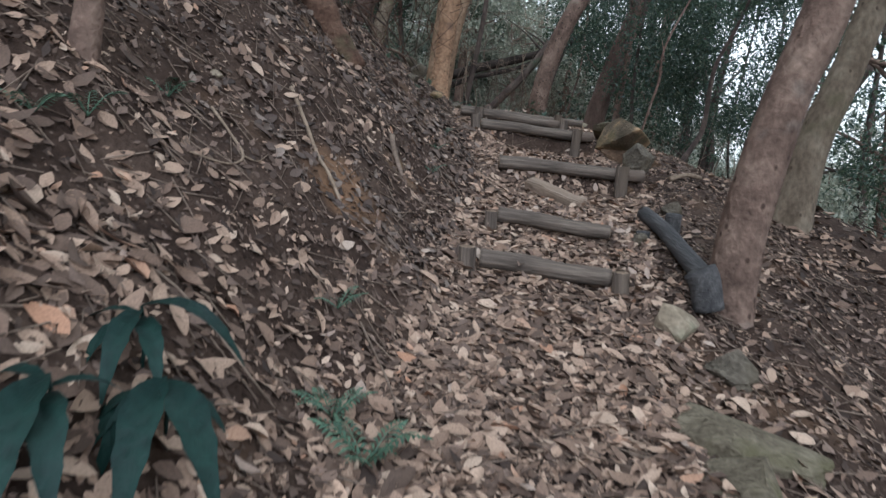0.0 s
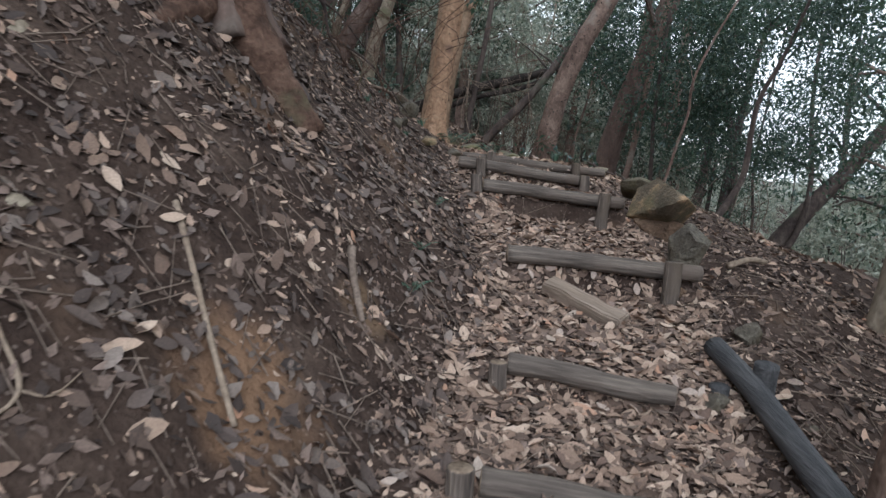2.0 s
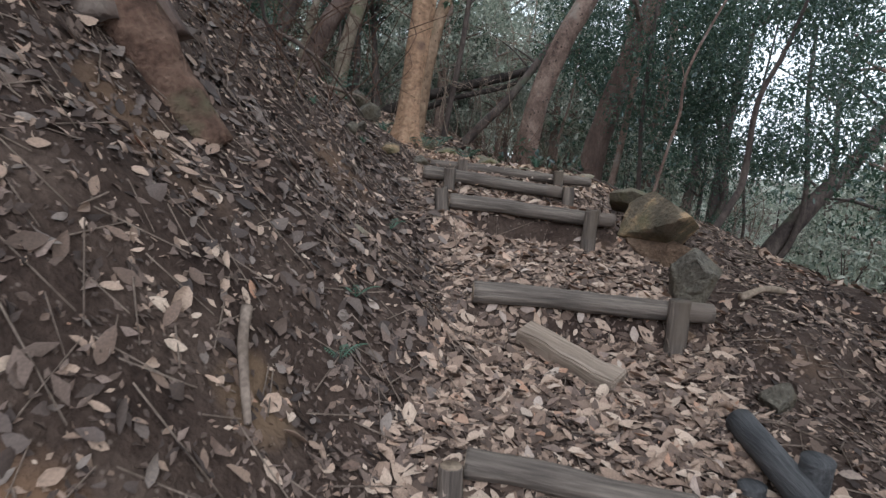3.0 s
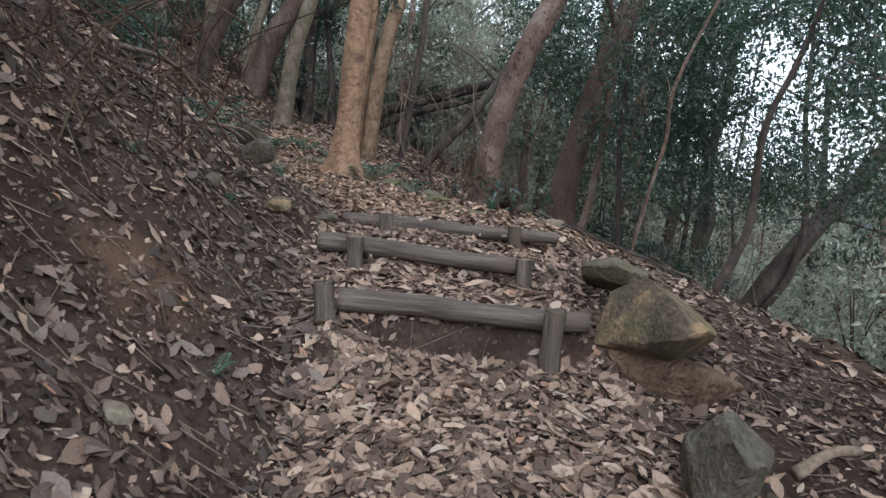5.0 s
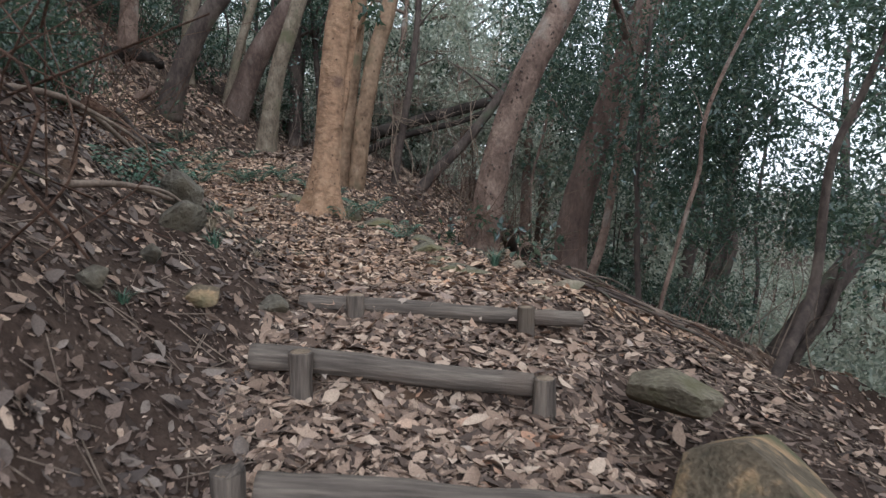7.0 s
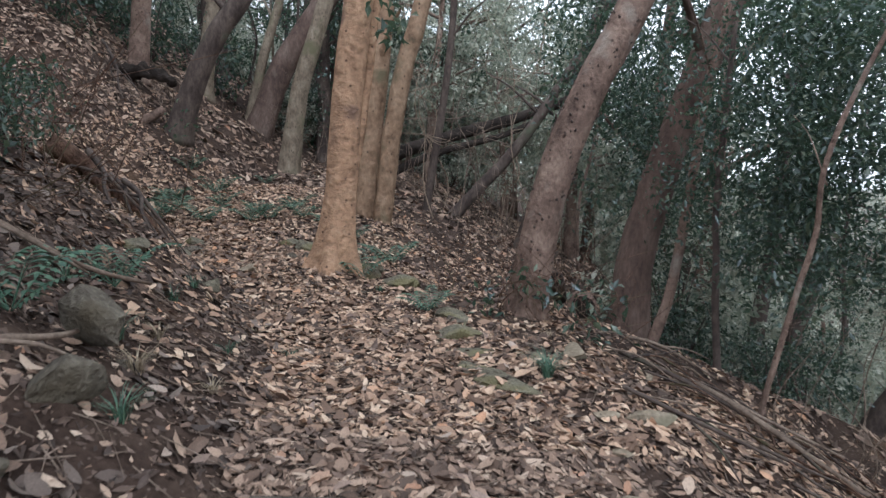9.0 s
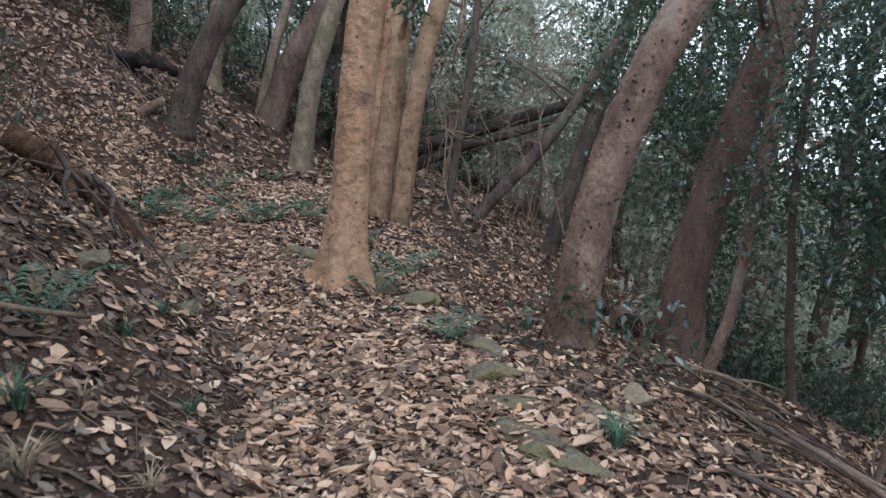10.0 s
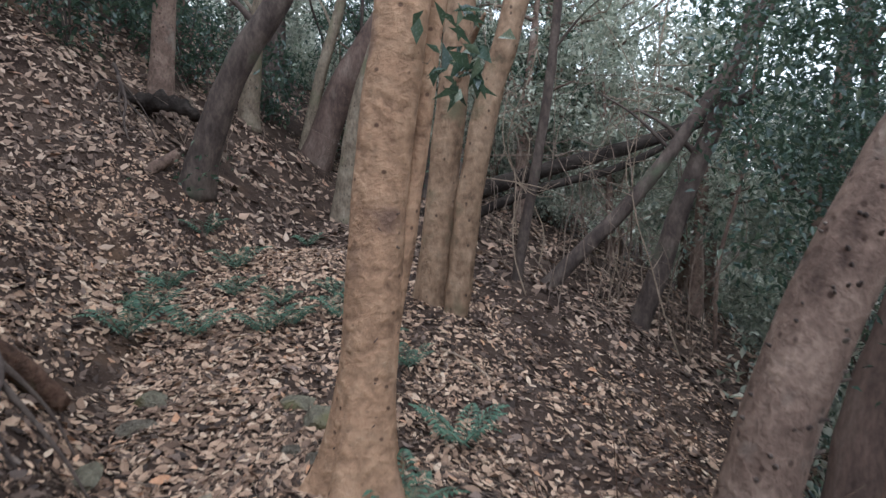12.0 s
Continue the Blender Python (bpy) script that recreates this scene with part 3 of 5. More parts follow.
def bush(rs, name, label, wide, tall, clumps, each, leaf, green, group):
    """A low shrub: a few stems and loose clumps of leaves down to the ground."""
    root = thing(name, (0, 0, 0), label, "shrub", group)
    for k in range(5):
        a = rs.uniform(0, 6.28)
        e = Vector((math.cos(a) * wide * 0.7, math.sin(a) * wide * 0.7, tall * rs.uniform(0.6, 1)))
        part("stem", tube(bmesh.new(), [(0, 0, -0.1), e * 0.5 + Vector((0, 0, 0.15)), e], 0.02, 0.006, 6, 4, 0.1), DARKBARK, root)
    d = unit(rs.normal(0, 1, (clumps, 3))) * rs.uniform(0.3, 1, (clumps, 1)) ** 0.5
    cs = np.stack([d[:, 0] * wide, d[:, 1] * wide, tall * (0.5 + 0.5 * d[:, 2])], -1)
    v, f = cloud_arrays(rs, cs, rs.uniform(0.1, 0.26, (clumps, 1)) * np.array([[1, 1, 0.7]]), each, leaf)
    linked("foliage", array_mesh("foliage", v, f), green, root)
    return root


rs = np.random.RandomState(44)
BUSHES = [bush(rs, "shrub", "dark green evergreen shrub on the hillside", 0.9, 1.6, 46, 30, 0.11, GREEN, "dark shrubs"), bush(rs, "shrub", "grey-green shrub in the tangled undergrowth, leaves paled for valley light", 1.1, 1.5, 46, 30, 0.12, MIDGREEN, "pale shrubs"), bush(rs, "shrub", "grey-green shrub in the tangled undergrowth, leaves paled for valley light", 0.8, 2.2, 46, 30, 0.11, MIDGREEN, "pale shrubs")]
where = [(0, x, y, s) for x, y, s in ((-5.7, 18.6, 1.1), (-6.4, 19.6, 1.2), (-5.2, 20.8, 1.0), (-6.9, 17.4, 1.1), (-4.4, 22.0, 1.0), (-7.6, 18.8, 1.3), (-6.0, 21.6, 1.2), (-7.2, 16.0, 0.9), (-3.0, 24.5, 1.0), (-1.8, 9.9, 0.45), (4.3, 13.7, 0.5), (4.1, 15.7, 0.7), (5.2, 14.6, 0.6), (-2.0, 10.5, 0.5), (-1.6, 9.2, 0.32), (-2.3, 11.6, 0.45))]
while len(where) < 62:
    az, far = rs.uniform(-22, 44), rs.uniform(8.5, 32)
    x, y = 0.8 + math.sin(radians(az)) * far, 6.5 + math.cos(radians(az)) * far
    edge = max(3.6, float(np.interp(y, *MIDDLE)) + 3.3 + max(0, 14 - y) * 0.18)
    if x < edge and y < 19 or x < 3 and y < 23.5 or x < -3 and y < 25:
        continue
    where.append((1 + len(where) % 2, x, y, rs.uniform(0.7, 1.3)))
for i, (k, x, y, s) in enumerate(where):
    m = set_tree(0, x, y, rs.uniform(0, 360), s, 0.08)
    if i in (0, 16, 17):
        c = BUSHES[k]
        c.matrix_basis = m
    else:
        c = copy_thing(BUSHES[k], m)
        c.scale = m.to_scale()

# the trees by the path, one by one
T = tree("leaning_tree", BARK, [(1.575, 3.6, 0.6), (1.605, 3.6, 1.0), (1.66, 3.6, 1.34), (1.77, 3.6, 1.78), (1.9, 3.6, 2.18), (2.32, 3.7, 3.6), (3.0, 3.9, 5.6)], 0.122, 0.08, "leaning brown-barked tree beside the first log steps", flare=0.35, sides=22)
U = tree("leaning_tree", PALEBARK, [(3.06, 6.0, 0.6), (3.09, 6.0, 0.85), (3.18, 6.0, 1.5), (3.36, 6.0, 2.05), (3.7, 6.1, 3.0), (4.3, 6.2, 4.6)], 0.15, 0.1, "pale lichened tree behind the leaning brown tree", flare=0.5, sides=20)
tree("young_tree", BARK, [(-1.33, 2.75, 1.6), (-1.3, 2.8, 1.95), (-1.25, 2.85, 2.6), (-1.2, 2.9, 4.2)], 0.055, 0.04, "thin young trunk low on the leafy bank", flare=0.3, sides=12)
Y = tree("tan_tree", YELLOWBARK, [(-0.17, 13.08, 2.0), (-0.1, 13.08, 2.8), (-0.03, 13.08, 3.65), (0.1, 13.08, 4.6), (0.3, 13.1, 6.0), (0.5, 13.2, 8.5)], 0.152, 0.12, "straight tree with warm tan flaking bark beside the path", flare=1.15, lobes=5, sides=24, branches=(([(-0.06, 13.1, 2.75), (0.02, 13.16, 3.2), (0.1, 13.24, 3.75), (0.2, 13.3, 4.6), (0.5, 13.5, 6.5)], 0.085, 0.075),))
tree("twin_trunk_tree", TWINBARK, [(-0.43, 17.1, 2.0), (-0.33, 17.1, 2.9), (-0.245, 17.1, 3.77), (-0.08, 17.1, 5.35), (0.15, 17.2, 8.5)], 0.185, 0.14, "pale tan tree with two upright trunks", flare=0.4, branches=(([(-0.13, 16.9, 1.95), (-0.06, 16.9, 2.5), (0.045, 16.9, 3.4), (0.25, 16.9, 4.5), (0.49, 16.9, 5.3), (1.05, 17.0, 7.6)], 0.15, 0.12),))
B = tree("knobbly_tree", BARK, [(1.59, 12.63, 1.6), (1.72, 12.63, 2.42), (1.88, 12.63, 3.04), (2.15, 12.63, 3.7), (2.44, 12.63, 4.26), (3.4, 12.7, 6.4), (4.0, 12.8, 8.0), (4.5, 12.9, 9.5)], 0.168, 0.1, "stout leaning tree with knobbly greyish-brown bark", flare=0.35, sides=22)
C = tree("red_barked_tree", REDBARK, [(3.06, 14.7, 0.9), (3.14, 14.7, 1.9), (3.4, 14.7, 2.9), (3.72, 14.7, 3.85), (4.1, 14.7, 4.95), (4.9, 14.8, 7.5)], 0.225, 0.15, "thick leaning tree with reddish-brown bark", flare=0.3, sides=20)
tree("curved_sapling", BARK, [(3.13, 14.15, 0.85), (3.26, 14.15, 1.2), (3.4, 14.15, 1.7), (3.57, 14.15, 2.82), (3.68, 14.15, 3.67), (3.85, 14.15, 4.6), (4.2, 14.2, 6.5)], 0.065, 0.035, "thin curved sapling in front of the red-barked tree", flare=0.3, sides=10)
D = tree("forked_tree", DARKBARK, [(6.07, 14.80, -0.74), (6.28, 14.80, -0.16), (6.61, 14.80, 0.37), (6.98, 14.80, 0.89), (7.45, 14.90, 1.40), (8.08, 14.90, 2.16), (8.94, 14.90, 3.42)], 0.21, 0.1, "dark tree leaning out over the drop", flare=0.4, branches=(([(6.08, 14.50, -0.95), (6.38, 14.50, -0.07), (6.80, 14.50, 0.60), (6.96, 14.50, 1.56), (6.80, 14.50, 3.06), (6.81, 14.50, 4.37)], 0.07, 0.03),))
O = tree("overhanging_sapling", DARKBARK, [(3.1, 9.45, 0.8), (3.24, 9.53, 1.17), (3.5, 9.72, 1.5), (3.68, 9.87, 1.8), (3.78, 9.95, 2.6), (4.05, 10.0, 3.2), (4.4, 10.1, 4.1)], 0.045, 0.018, "leafy sapling arching over the edge of the path", flare=0.3, sides=10, category="sapling")
tree("slim_tree", BARK, [(3.12, 11.30, 1.28), (3.15, 11.30, 1.43), (3.31, 11.30, 2.10), (3.42, 11.30, 2.53), (3.54, 11.30, 3.27), (4.6, 11.6, 5.2)], 0.022, 0.014, "thin pale sapling leaning on the drop", flare=0.2, sides=10)
tree("slim_tree", DARKBARK, [(6.27, 17.50, -0.54), (6.40, 17.50, -0.01), (6.72, 17.50, 0.81), (6.77, 17.50, 1.63), (6.2, 17.6, 4.5)], 0.1, 0.06, "dark slim tree further down the slope", flare=0.3, sides=10)
tree("leaning_tree", DARKBARK, [(2.11, 20.0, 0.83), (2.53, 20.0, 2.06), (2.89, 20.0, 3.31), (3.45, 20.0, 4.9), (4.0, 20.0, 6.8)], 0.17, 0.11, "dark brown tree leaning over the slope", flare=0.3)
tree("leaning_tree", DARKBARK, [(-3.46, 17.75, 3.55), (-3.22, 17.75, 4.29), (-2.78, 17.75, 5.15), (-2.33, 17.8, 5.8), (-1.2, 18, 8)], 0.19, 0.12, "grey-brown tree leaning from the upper bank", flare=0.35)
tree("leaning_tree", REDBARK, [(-3.6, 22.5, 3.7), (-3.44, 22.5, 4.02), (-2.91, 22.5, 5.32), (-2.0, 22.5, 6.65), (-0.9, 22.6, 8.4)], 0.3, 0.22, "thick dark leaning tree higher on the hillside", flare=0.3)
tree("leaning_tree", PALEBARK, [(-2.27, 20.2, 3.0), (-2.2, 20.2, 3.5), (-2.03, 20.2, 4.55), (-1.75, 20.2, 5.4), (-1.1, 20.3, 7.5)], 0.2, 0.14, "lichened pale tree below the thick leaning tree", flare=0.3)
tree("slim_tree", PALEBARK, [(-4.2, 21.2, 5.2), (-4.1, 21.2, 6.0), (-3.9, 21.2, 7.0), (-3.8, 21.3, 9)], 0.17, 0.11, "slim pale tree on the upper hillside", flare=0.3)
tree("slim_tree", BARK, [(-4.74, 19.2, 4.8), (-4.66, 19.2, 5.6), (-4.55, 19.2, 6.8), (-4.4, 19.3, 9)], 0.18, 0.13, "brown tree above the tangled stump", flare=0.5)
tree("slim_tree", PALEBARK, [(-3.53, 22.4, 4.7), (-3.3, 22.4, 5.6), (-2.9, 22.4, 6.85), (-2.4, 22.4, 9)], 0.12, 0.08, "slim pale leaning tree in the wood", flare=0.3)
tree("leaning_tree", DARKBARK, [(0.81, 19.5, 1.9), (1.46, 19.5, 2.62), (2.01, 19.5, 3.2), (2.75, 19.5, 4.2), (4, 19.6, 6.2)], 0.12, 0.07, "low slanting dark trunk in the undergrowth", flare=0.3)
tree("slim_tree", DARKBARK, [(0.47, 18.7, 2.0), (0.6, 18.7, 2.9), (0.72, 18.7, 3.6), (0.88, 18.7, 4.7), (1.0, 18.7, 6), (1.1, 18.7, 8)], 0.075, 0.05, "thin dark tree trunk in the thicket", flare=0.3, sides=10)
E = tree("slim_tree", DARKBARK, [(3.66, 13.4, 0.8), (3.64, 13.5, 1.5), (3.62, 13.5, 2.1), (3.6, 13.5, 2.7), (3.7, 13.5, 4.4)], 0.04, 0.025, "thin dark sapling with leafy twigs on the drop", flare=0.2, sides=10)
tree("slim_tree", DARKBARK, [(5.75, 17.2, 0.1), (5.82, 17.2, 0.8), (5.95, 17.2, 1.6), (6.1, 17.2, 3.5), (6.6, 17.3, 6)], 0.13, 0.07, "dark tree further down the slope", flare=0.3, sides=10)

rs = np.random.RandomState(8)
leaves_on(O, rs, [(rs.uniform(4.2, 5.3), rs.uniform(9.6, 10.8), rs.uniform(2.0, 5.4)) for k in range(44)], 0.17, 140, 0.068)
re = np.random.RandomState(64)
twigs = [(re.uniform(3.7, 6.1), re.uniform(11.8, 13.8), re.uniform(1.9, 5.0)) for k in range(190)]
leaves_on(E, re, [c for c in twigs if not (4.8 < c[0] < 5.5 and 2.5 < c[2] < 3.8)], 0.18, 118, 0.07)
leaves_on(C, rs, [(4.3, 14.0, 4.75), (4.7, 14.2, 5.3), (4.9, 14.0, 4.4), (5.2, 14.4, 3.6), (4.5, 14.3, 2.6), (4.1, 15.3, 3.3), (4.6, 15.2, 1.8)], 0.26, 70, 0.12)
leaves_on(C, rs, [(rs.uniform(2.95, 5.0), rs.uniform(13.2, 14.2), rs.uniform(2.2, 4.6)) for k in range(44)], 0.2, 90, 0.066, name="twig_leaves")
rc = np.random.RandomState(62)
leaves_on(C, rc, [(rc.uniform(3.0, 6.2), rc.uniform(14.8, 17.2), rc.uniform(3.9, 7.2)) for k in range(52)], 0.26, 110, 0.075, name="upper_foliage")
leaves_on(C, rc, [(rc.uniform(3.1, 4.1), rc.uniform(14.9, 15.9), rc.uniform(0.8, 3.6)) for k in range(26)], 0.26, 110, 0.075, name="lower_foliage")
leaves_on(C, rc, [(rc.uniform(2.2, 4.8), rc.uniform(14.9, 16.8), rc.uniform(3.8, 6.6)) for k in range(52)], 0.26, 110, 0.075, name="middle_foliage")
leaves_on(C, rc, [(rc.uniform(2.3, 3.6), rc.uniform(14.8, 15.8), rc.uniform(3.2, 5.2)) for k in range(28)], 0.2, 110, 0.075, name="inner_foliage")
leaves_on(Y, rs, [(0.42, 12.85, 4.2), (0.36, 12.95, 4.45)], 0.07, 14, 0.13)
# knobs on the bark
for k in range(70):
    h = rs.uniform(1.9, 4.6)
    a = rs.uniform(math.pi, 2 * math.pi)
    cx = float(np.interp(h, [1.6, 2.42, 3.04, 3.7, 4.26], [1.59, 1.72, 1.88, 2.15, 2.44]))
    rr = 0.166 - 0.01 * (h - 1.6)
    c = Vector((cx + math.cos(a) * rr, 12.63 + math.sin(a) * rr, h)) - B.matrix_basis.translation
    q = Vector((math.cos(a), math.sin(a), 0.5)) * rs.uniform(0.018, 0.04)
    part("knob", tube(bmesh.new(), [c - q * 0.6, c + q * 0.4, c + q], rs.uniform(0.01, 0.022), 0.005, 6, 2, 0.2, size=0.1), DARKBARK, B)
# bark creases of the tan tree
for k in range(90):
    h = rs.uniform(2.15, 5.2)
    a = rs.uniform(math.pi * 0.95, math.pi * 2.05)
    cx = float(np.interp(h, [2.0, 2.8, 3.65, 4.6, 6.0], [-0.17, -0.1, -0.03, 0.1, 0.3]))
    rr = 0.153 - 0.012 * (h - 2) + 0.1 * math.exp(-(h - 2.05) / 0.16)
    w = rs.uniform(0.06, 0.2)
    arc = [Vector((cx + math.cos(a + u) * rr, 13.08 + math.sin(a + u) * rr, h + 0.02 * math.sin(u * 9 + k))) - Y.matrix_basis.translation for u in (-w, 0, w)]
    part("bark_crease", tube(bmesh.new(), arc, rs.uniform(0.004, 0.009), 0.003, 5, 3, 0.3, size=0.1), REDBARK, Y)

# thin stems scattered in the wood
rs = np.random.RandomState(5)
for i in range(24):
    az, far = rs.uniform(-32, 40), rs.uniform(11, 24)
    if -12 < az < 13 and far < 12.5 or az < -10 and far < 15:
        continue
    x, y = 0.8 + math.sin(radians(az)) * far, 6.5 + math.cos(radians(az)) * far
    z, ln, wob = float(height(x, y)), rs.uniform(0.1, 0.9), rs.uniform(-0.25, 0.25)
    tree("sapling", (DARKBARK, BARK, PALEBARK)[i % 3], [(x, y, z), (x + ln * 0.25 + wob, y + wob, z + 1.5), (x + ln * 0.6 - wob, y, z + 3.2), (x + ln * 1.3, y + wob, z + 6.5)], rs.uniform(0.025, 0.06), 0.02, "thin bare stem among the undergrowth", "thin stems of the wood", 0.2, 3, 8, category="sapling")


# ---- log steps ----
def log_step(a, b, radius, posts, label, split=0.0):
    """A round log across the path, held by short posts driven in at its downhill side."""
    a, b = Vector(a), Vector(b)
    mid = (a + b) / 2
    root = thing("log_step", mid, label, "log step", "log steps of the path")
    way = (b - a)
    turn = Matrix.Rotation(math.atan2(way.y, way.x), 4, "Z") @ Matrix.Rotation(-math.atan2(way.z, math.hypot(way.x, way.y)), 4, "Y")
    half = way.length / 2
    pts = [(-half, 0, 0), (-half * 0.4, 0.004, 0.006), (half * 0.3, -0.005, -0.004), (half, 0, 0)]
    bm = tube(bmesh.new(), pts, radius, radius * 0.93, 18, 12, 0.06, seed=mid.y, size=0.45)
    log = part("log", bm, WEATHERED, root)
    log.matrix_basis = turn
    for s in (-1, 1):
        bm = tube(bmesh.new(), [(s * (half - 0.004), 0, 0), (s * (half + 0.003), 0, 0)], radius * 0.88, radius * 0.86, 14, 1, 0.05)
        end = part("log_end", bm, ENDGRAIN, root)
        end.matrix_basis = turn
    for x, y, top, r, tip in posts:
        foot = float(height(x, y - 0.03)) - 0.15
        bm = tube(bmesh.new(), [(x, y, foot), (x + tip * 0.4, y, (foot + top) / 2), (x + tip, y, top - 0.012), (x + tip, y, top)], r * 1.02, r * 0.94, 14, 5, 0.07, seed=x, size=0.4)
        bmesh.ops.translate(bm, verts=bm.verts, vec=-mid)
        post = part("post", bm, POSTWOOD, root)
        bm = tube(bmesh.new(), [(x + tip - mid.x, y - mid.y, top - mid.z - 0.002), (x + tip - mid.x, y - mid.y, top - mid.z + 0.004)], r * 0.84, r * 0.78, 12, 1, 0.08)
        part("post_top", bm, ENDGRAIN, post)
    return root


log_step((0.27, 3.75, 0.785), (0.97, 3.69, 0.722), 0.052, ((0.2, 3.71, 0.85, 0.05, 0.0), (1.01, 3.62, 0.765, 0.047, 0.0)), "weathered round log step with short posts at the path's foot")
log_step((0.42, 4.55, 0.945), (1.13, 4.43, 0.875), 0.05, ((0.37, 4.47, 0.97, 0.042, 0.0),), "weathered log step half buried in leaves")
log_step((0.5, 5.76, 1.258), (1.7, 5.77, 1.19), 0.055, ((1.5, 5.7, 1.262, 0.056, 0.01),), "weathered log step with a stout post and a bare earth riser")
log_step((0.4, 7.15, 1.6), (1.55, 7.16, 1.508), 0.053, ((0.35, 7.09, 1.682, 0.05, -0.01), (1.35, 7.08, 1.575, 0.052, 0.03)), "weathered log step over a tall bare earth riser")
log_step((0.2, 7.97, 1.765), (1.33, 7.95, 1.645), 0.052, ((0.41, 7.89, 1.8, 0.05, 0.0), (1.365, 7.87, 1.695, 0.046, 0.0)), "weathered log step with two short posts in deep leaves")
log_step((0.25, 8.84, 1.81), (1.77, 8.9, 1.705), 0.047, ((0.55, 8.77, 1.865, 0.05, 0.0), (1.445, 8.79, 1.795, 0.046, 0.0)), "topmost weathered log step with two short posts")


def loose_log(name, pts, r, mat, label, ends=ENDGRAIN, category="log", r1=None, sides=14):
    o = Vector(pts[0])
    root = thing(name, o, label, category)
    local = [Vector(p) - o for p in pts]
    part("log", tube(bmesh.new(), local, r, r1 or r * 0.92, sides, 7, 0.07, seed=pts[0][0]), mat, root)
    for p, q, rr in ((local[0], local[1], r), (local[-1], local[-2], r1 or r * 0.92)):
        d = (p - q).normalized()
        part("cut_end", tube(bmesh.new(), [p - d * 0.004, p + d * 0.004], rr * 0.86, rr * 0.8, 12, 1, 0.08), ends, root)
    return root


loose_log("fallen_pole", [(1.5, 4.96, 0.955), (1.5, 4.5, 0.9), (1.48, 4.1, 0.83), (1.45, 3.55, 0.74)], 0.058, DARKWOOD, "dark grey pole lying aslant beside the steps", DARKWOOD)
loose_log("cut_block", [(1.34, 3.43, 0.83), (1.37, 3.42, 0.77), (1.4, 3.41, 0.64)], 0.085, DARKWOOD, "dark weathered stump of a post at the pole's foot", DARKWOOD)
loose_log("short_post", [(1.57, 4.55, 1.00), (1.57, 4.56, 0.90), (1.58, 4.58, 0.62)], 0.055, DARKWOOD, "short dark post holding the aslant pole", DARKWOOD)
loose_log("short_post", [(1.4, 4.62, 0.87), (1.4, 4.62, 0.8), (1.42, 4.63, 0.72)], 0.05, DARKWOOD, "short dark post under the aslant pole", DARKWOOD)
bm = bmesh.new()
bmesh.ops.create_cube(bm, size=1)
bmesh.ops.scale(bm, vec=(0.52, 0.115, 0.085), verts=bm.verts)
bmesh.ops.bevel(bm, geom=bm.edges[:], offset=0.008, segments=2, affect="EDGES")
bmesh.ops.subdivide_edges(bm, edges=[e for e in bm.edges if e.calc_length() > 0.3], cuts=9)
for v in bm.verts:
    v.co += Vector((0, 0.012, 0.008)) * noise.noise(v.co * 9)
plank = tagged(part("split_plank", bm, TANWOOD, smooth=False), "split squared beam of tan wood lying on a tread", "plank")
plank.matrix_basis = pose(0.93, 5.46, float(height(0.93, 5.46)) + 0.05, 14, 15, -40)
loose_log("hollow_log", [on_ground(2.43, 14.25, 0.15), on_ground(2.5, 14.65, 0.17), on_ground(2.62, 15.3, 0.2)], 0.165, BARK, "hollow cut log lying behind the knobbly tree", HOLLOW)
loose_log("dead_log", [on_ground(2.13, 14.3, 0.3), on_ground(2.2, 14.6, 0.2), on_ground(2.3, 15.0, 0.12)], 0.1, DARKBARK, "dark rotten log end beside the hollow log", HOLLOW)
loose_log("short_log", [(-4.1, 17.3, 3.62), (-3.9, 17.5, 3.75), (-3.72, 17.75, 3.92)], 0.075, BARK, "short brown branch lying against a leaning tree")
loose_log("fallen_tree", [(-1.6, 22, 2.7), (-0.28, 22, 3.33), (1.01, 22, 3.75), (2.1, 22, 4.04), (3.49, 22.2, 4.51), (4.6, 22.4, 5.1)], 0.17, DEADTRUNK, "dark fallen trunk caught aslant in the thicket", DEADTRUNK, r1=0.09)
loose_log("fallen_tree", [(-1.3, 21.6, 2.3), (-0.24, 21.6, 2.96), (0.8, 21.6, 3.39), (2.07, 21.7, 3.73), (2.9, 21.9, 4.1)], 0.1, DEADTRUNK, "dark slanting dead trunk in the thicket", DEADTRUNK, r1=0.06)


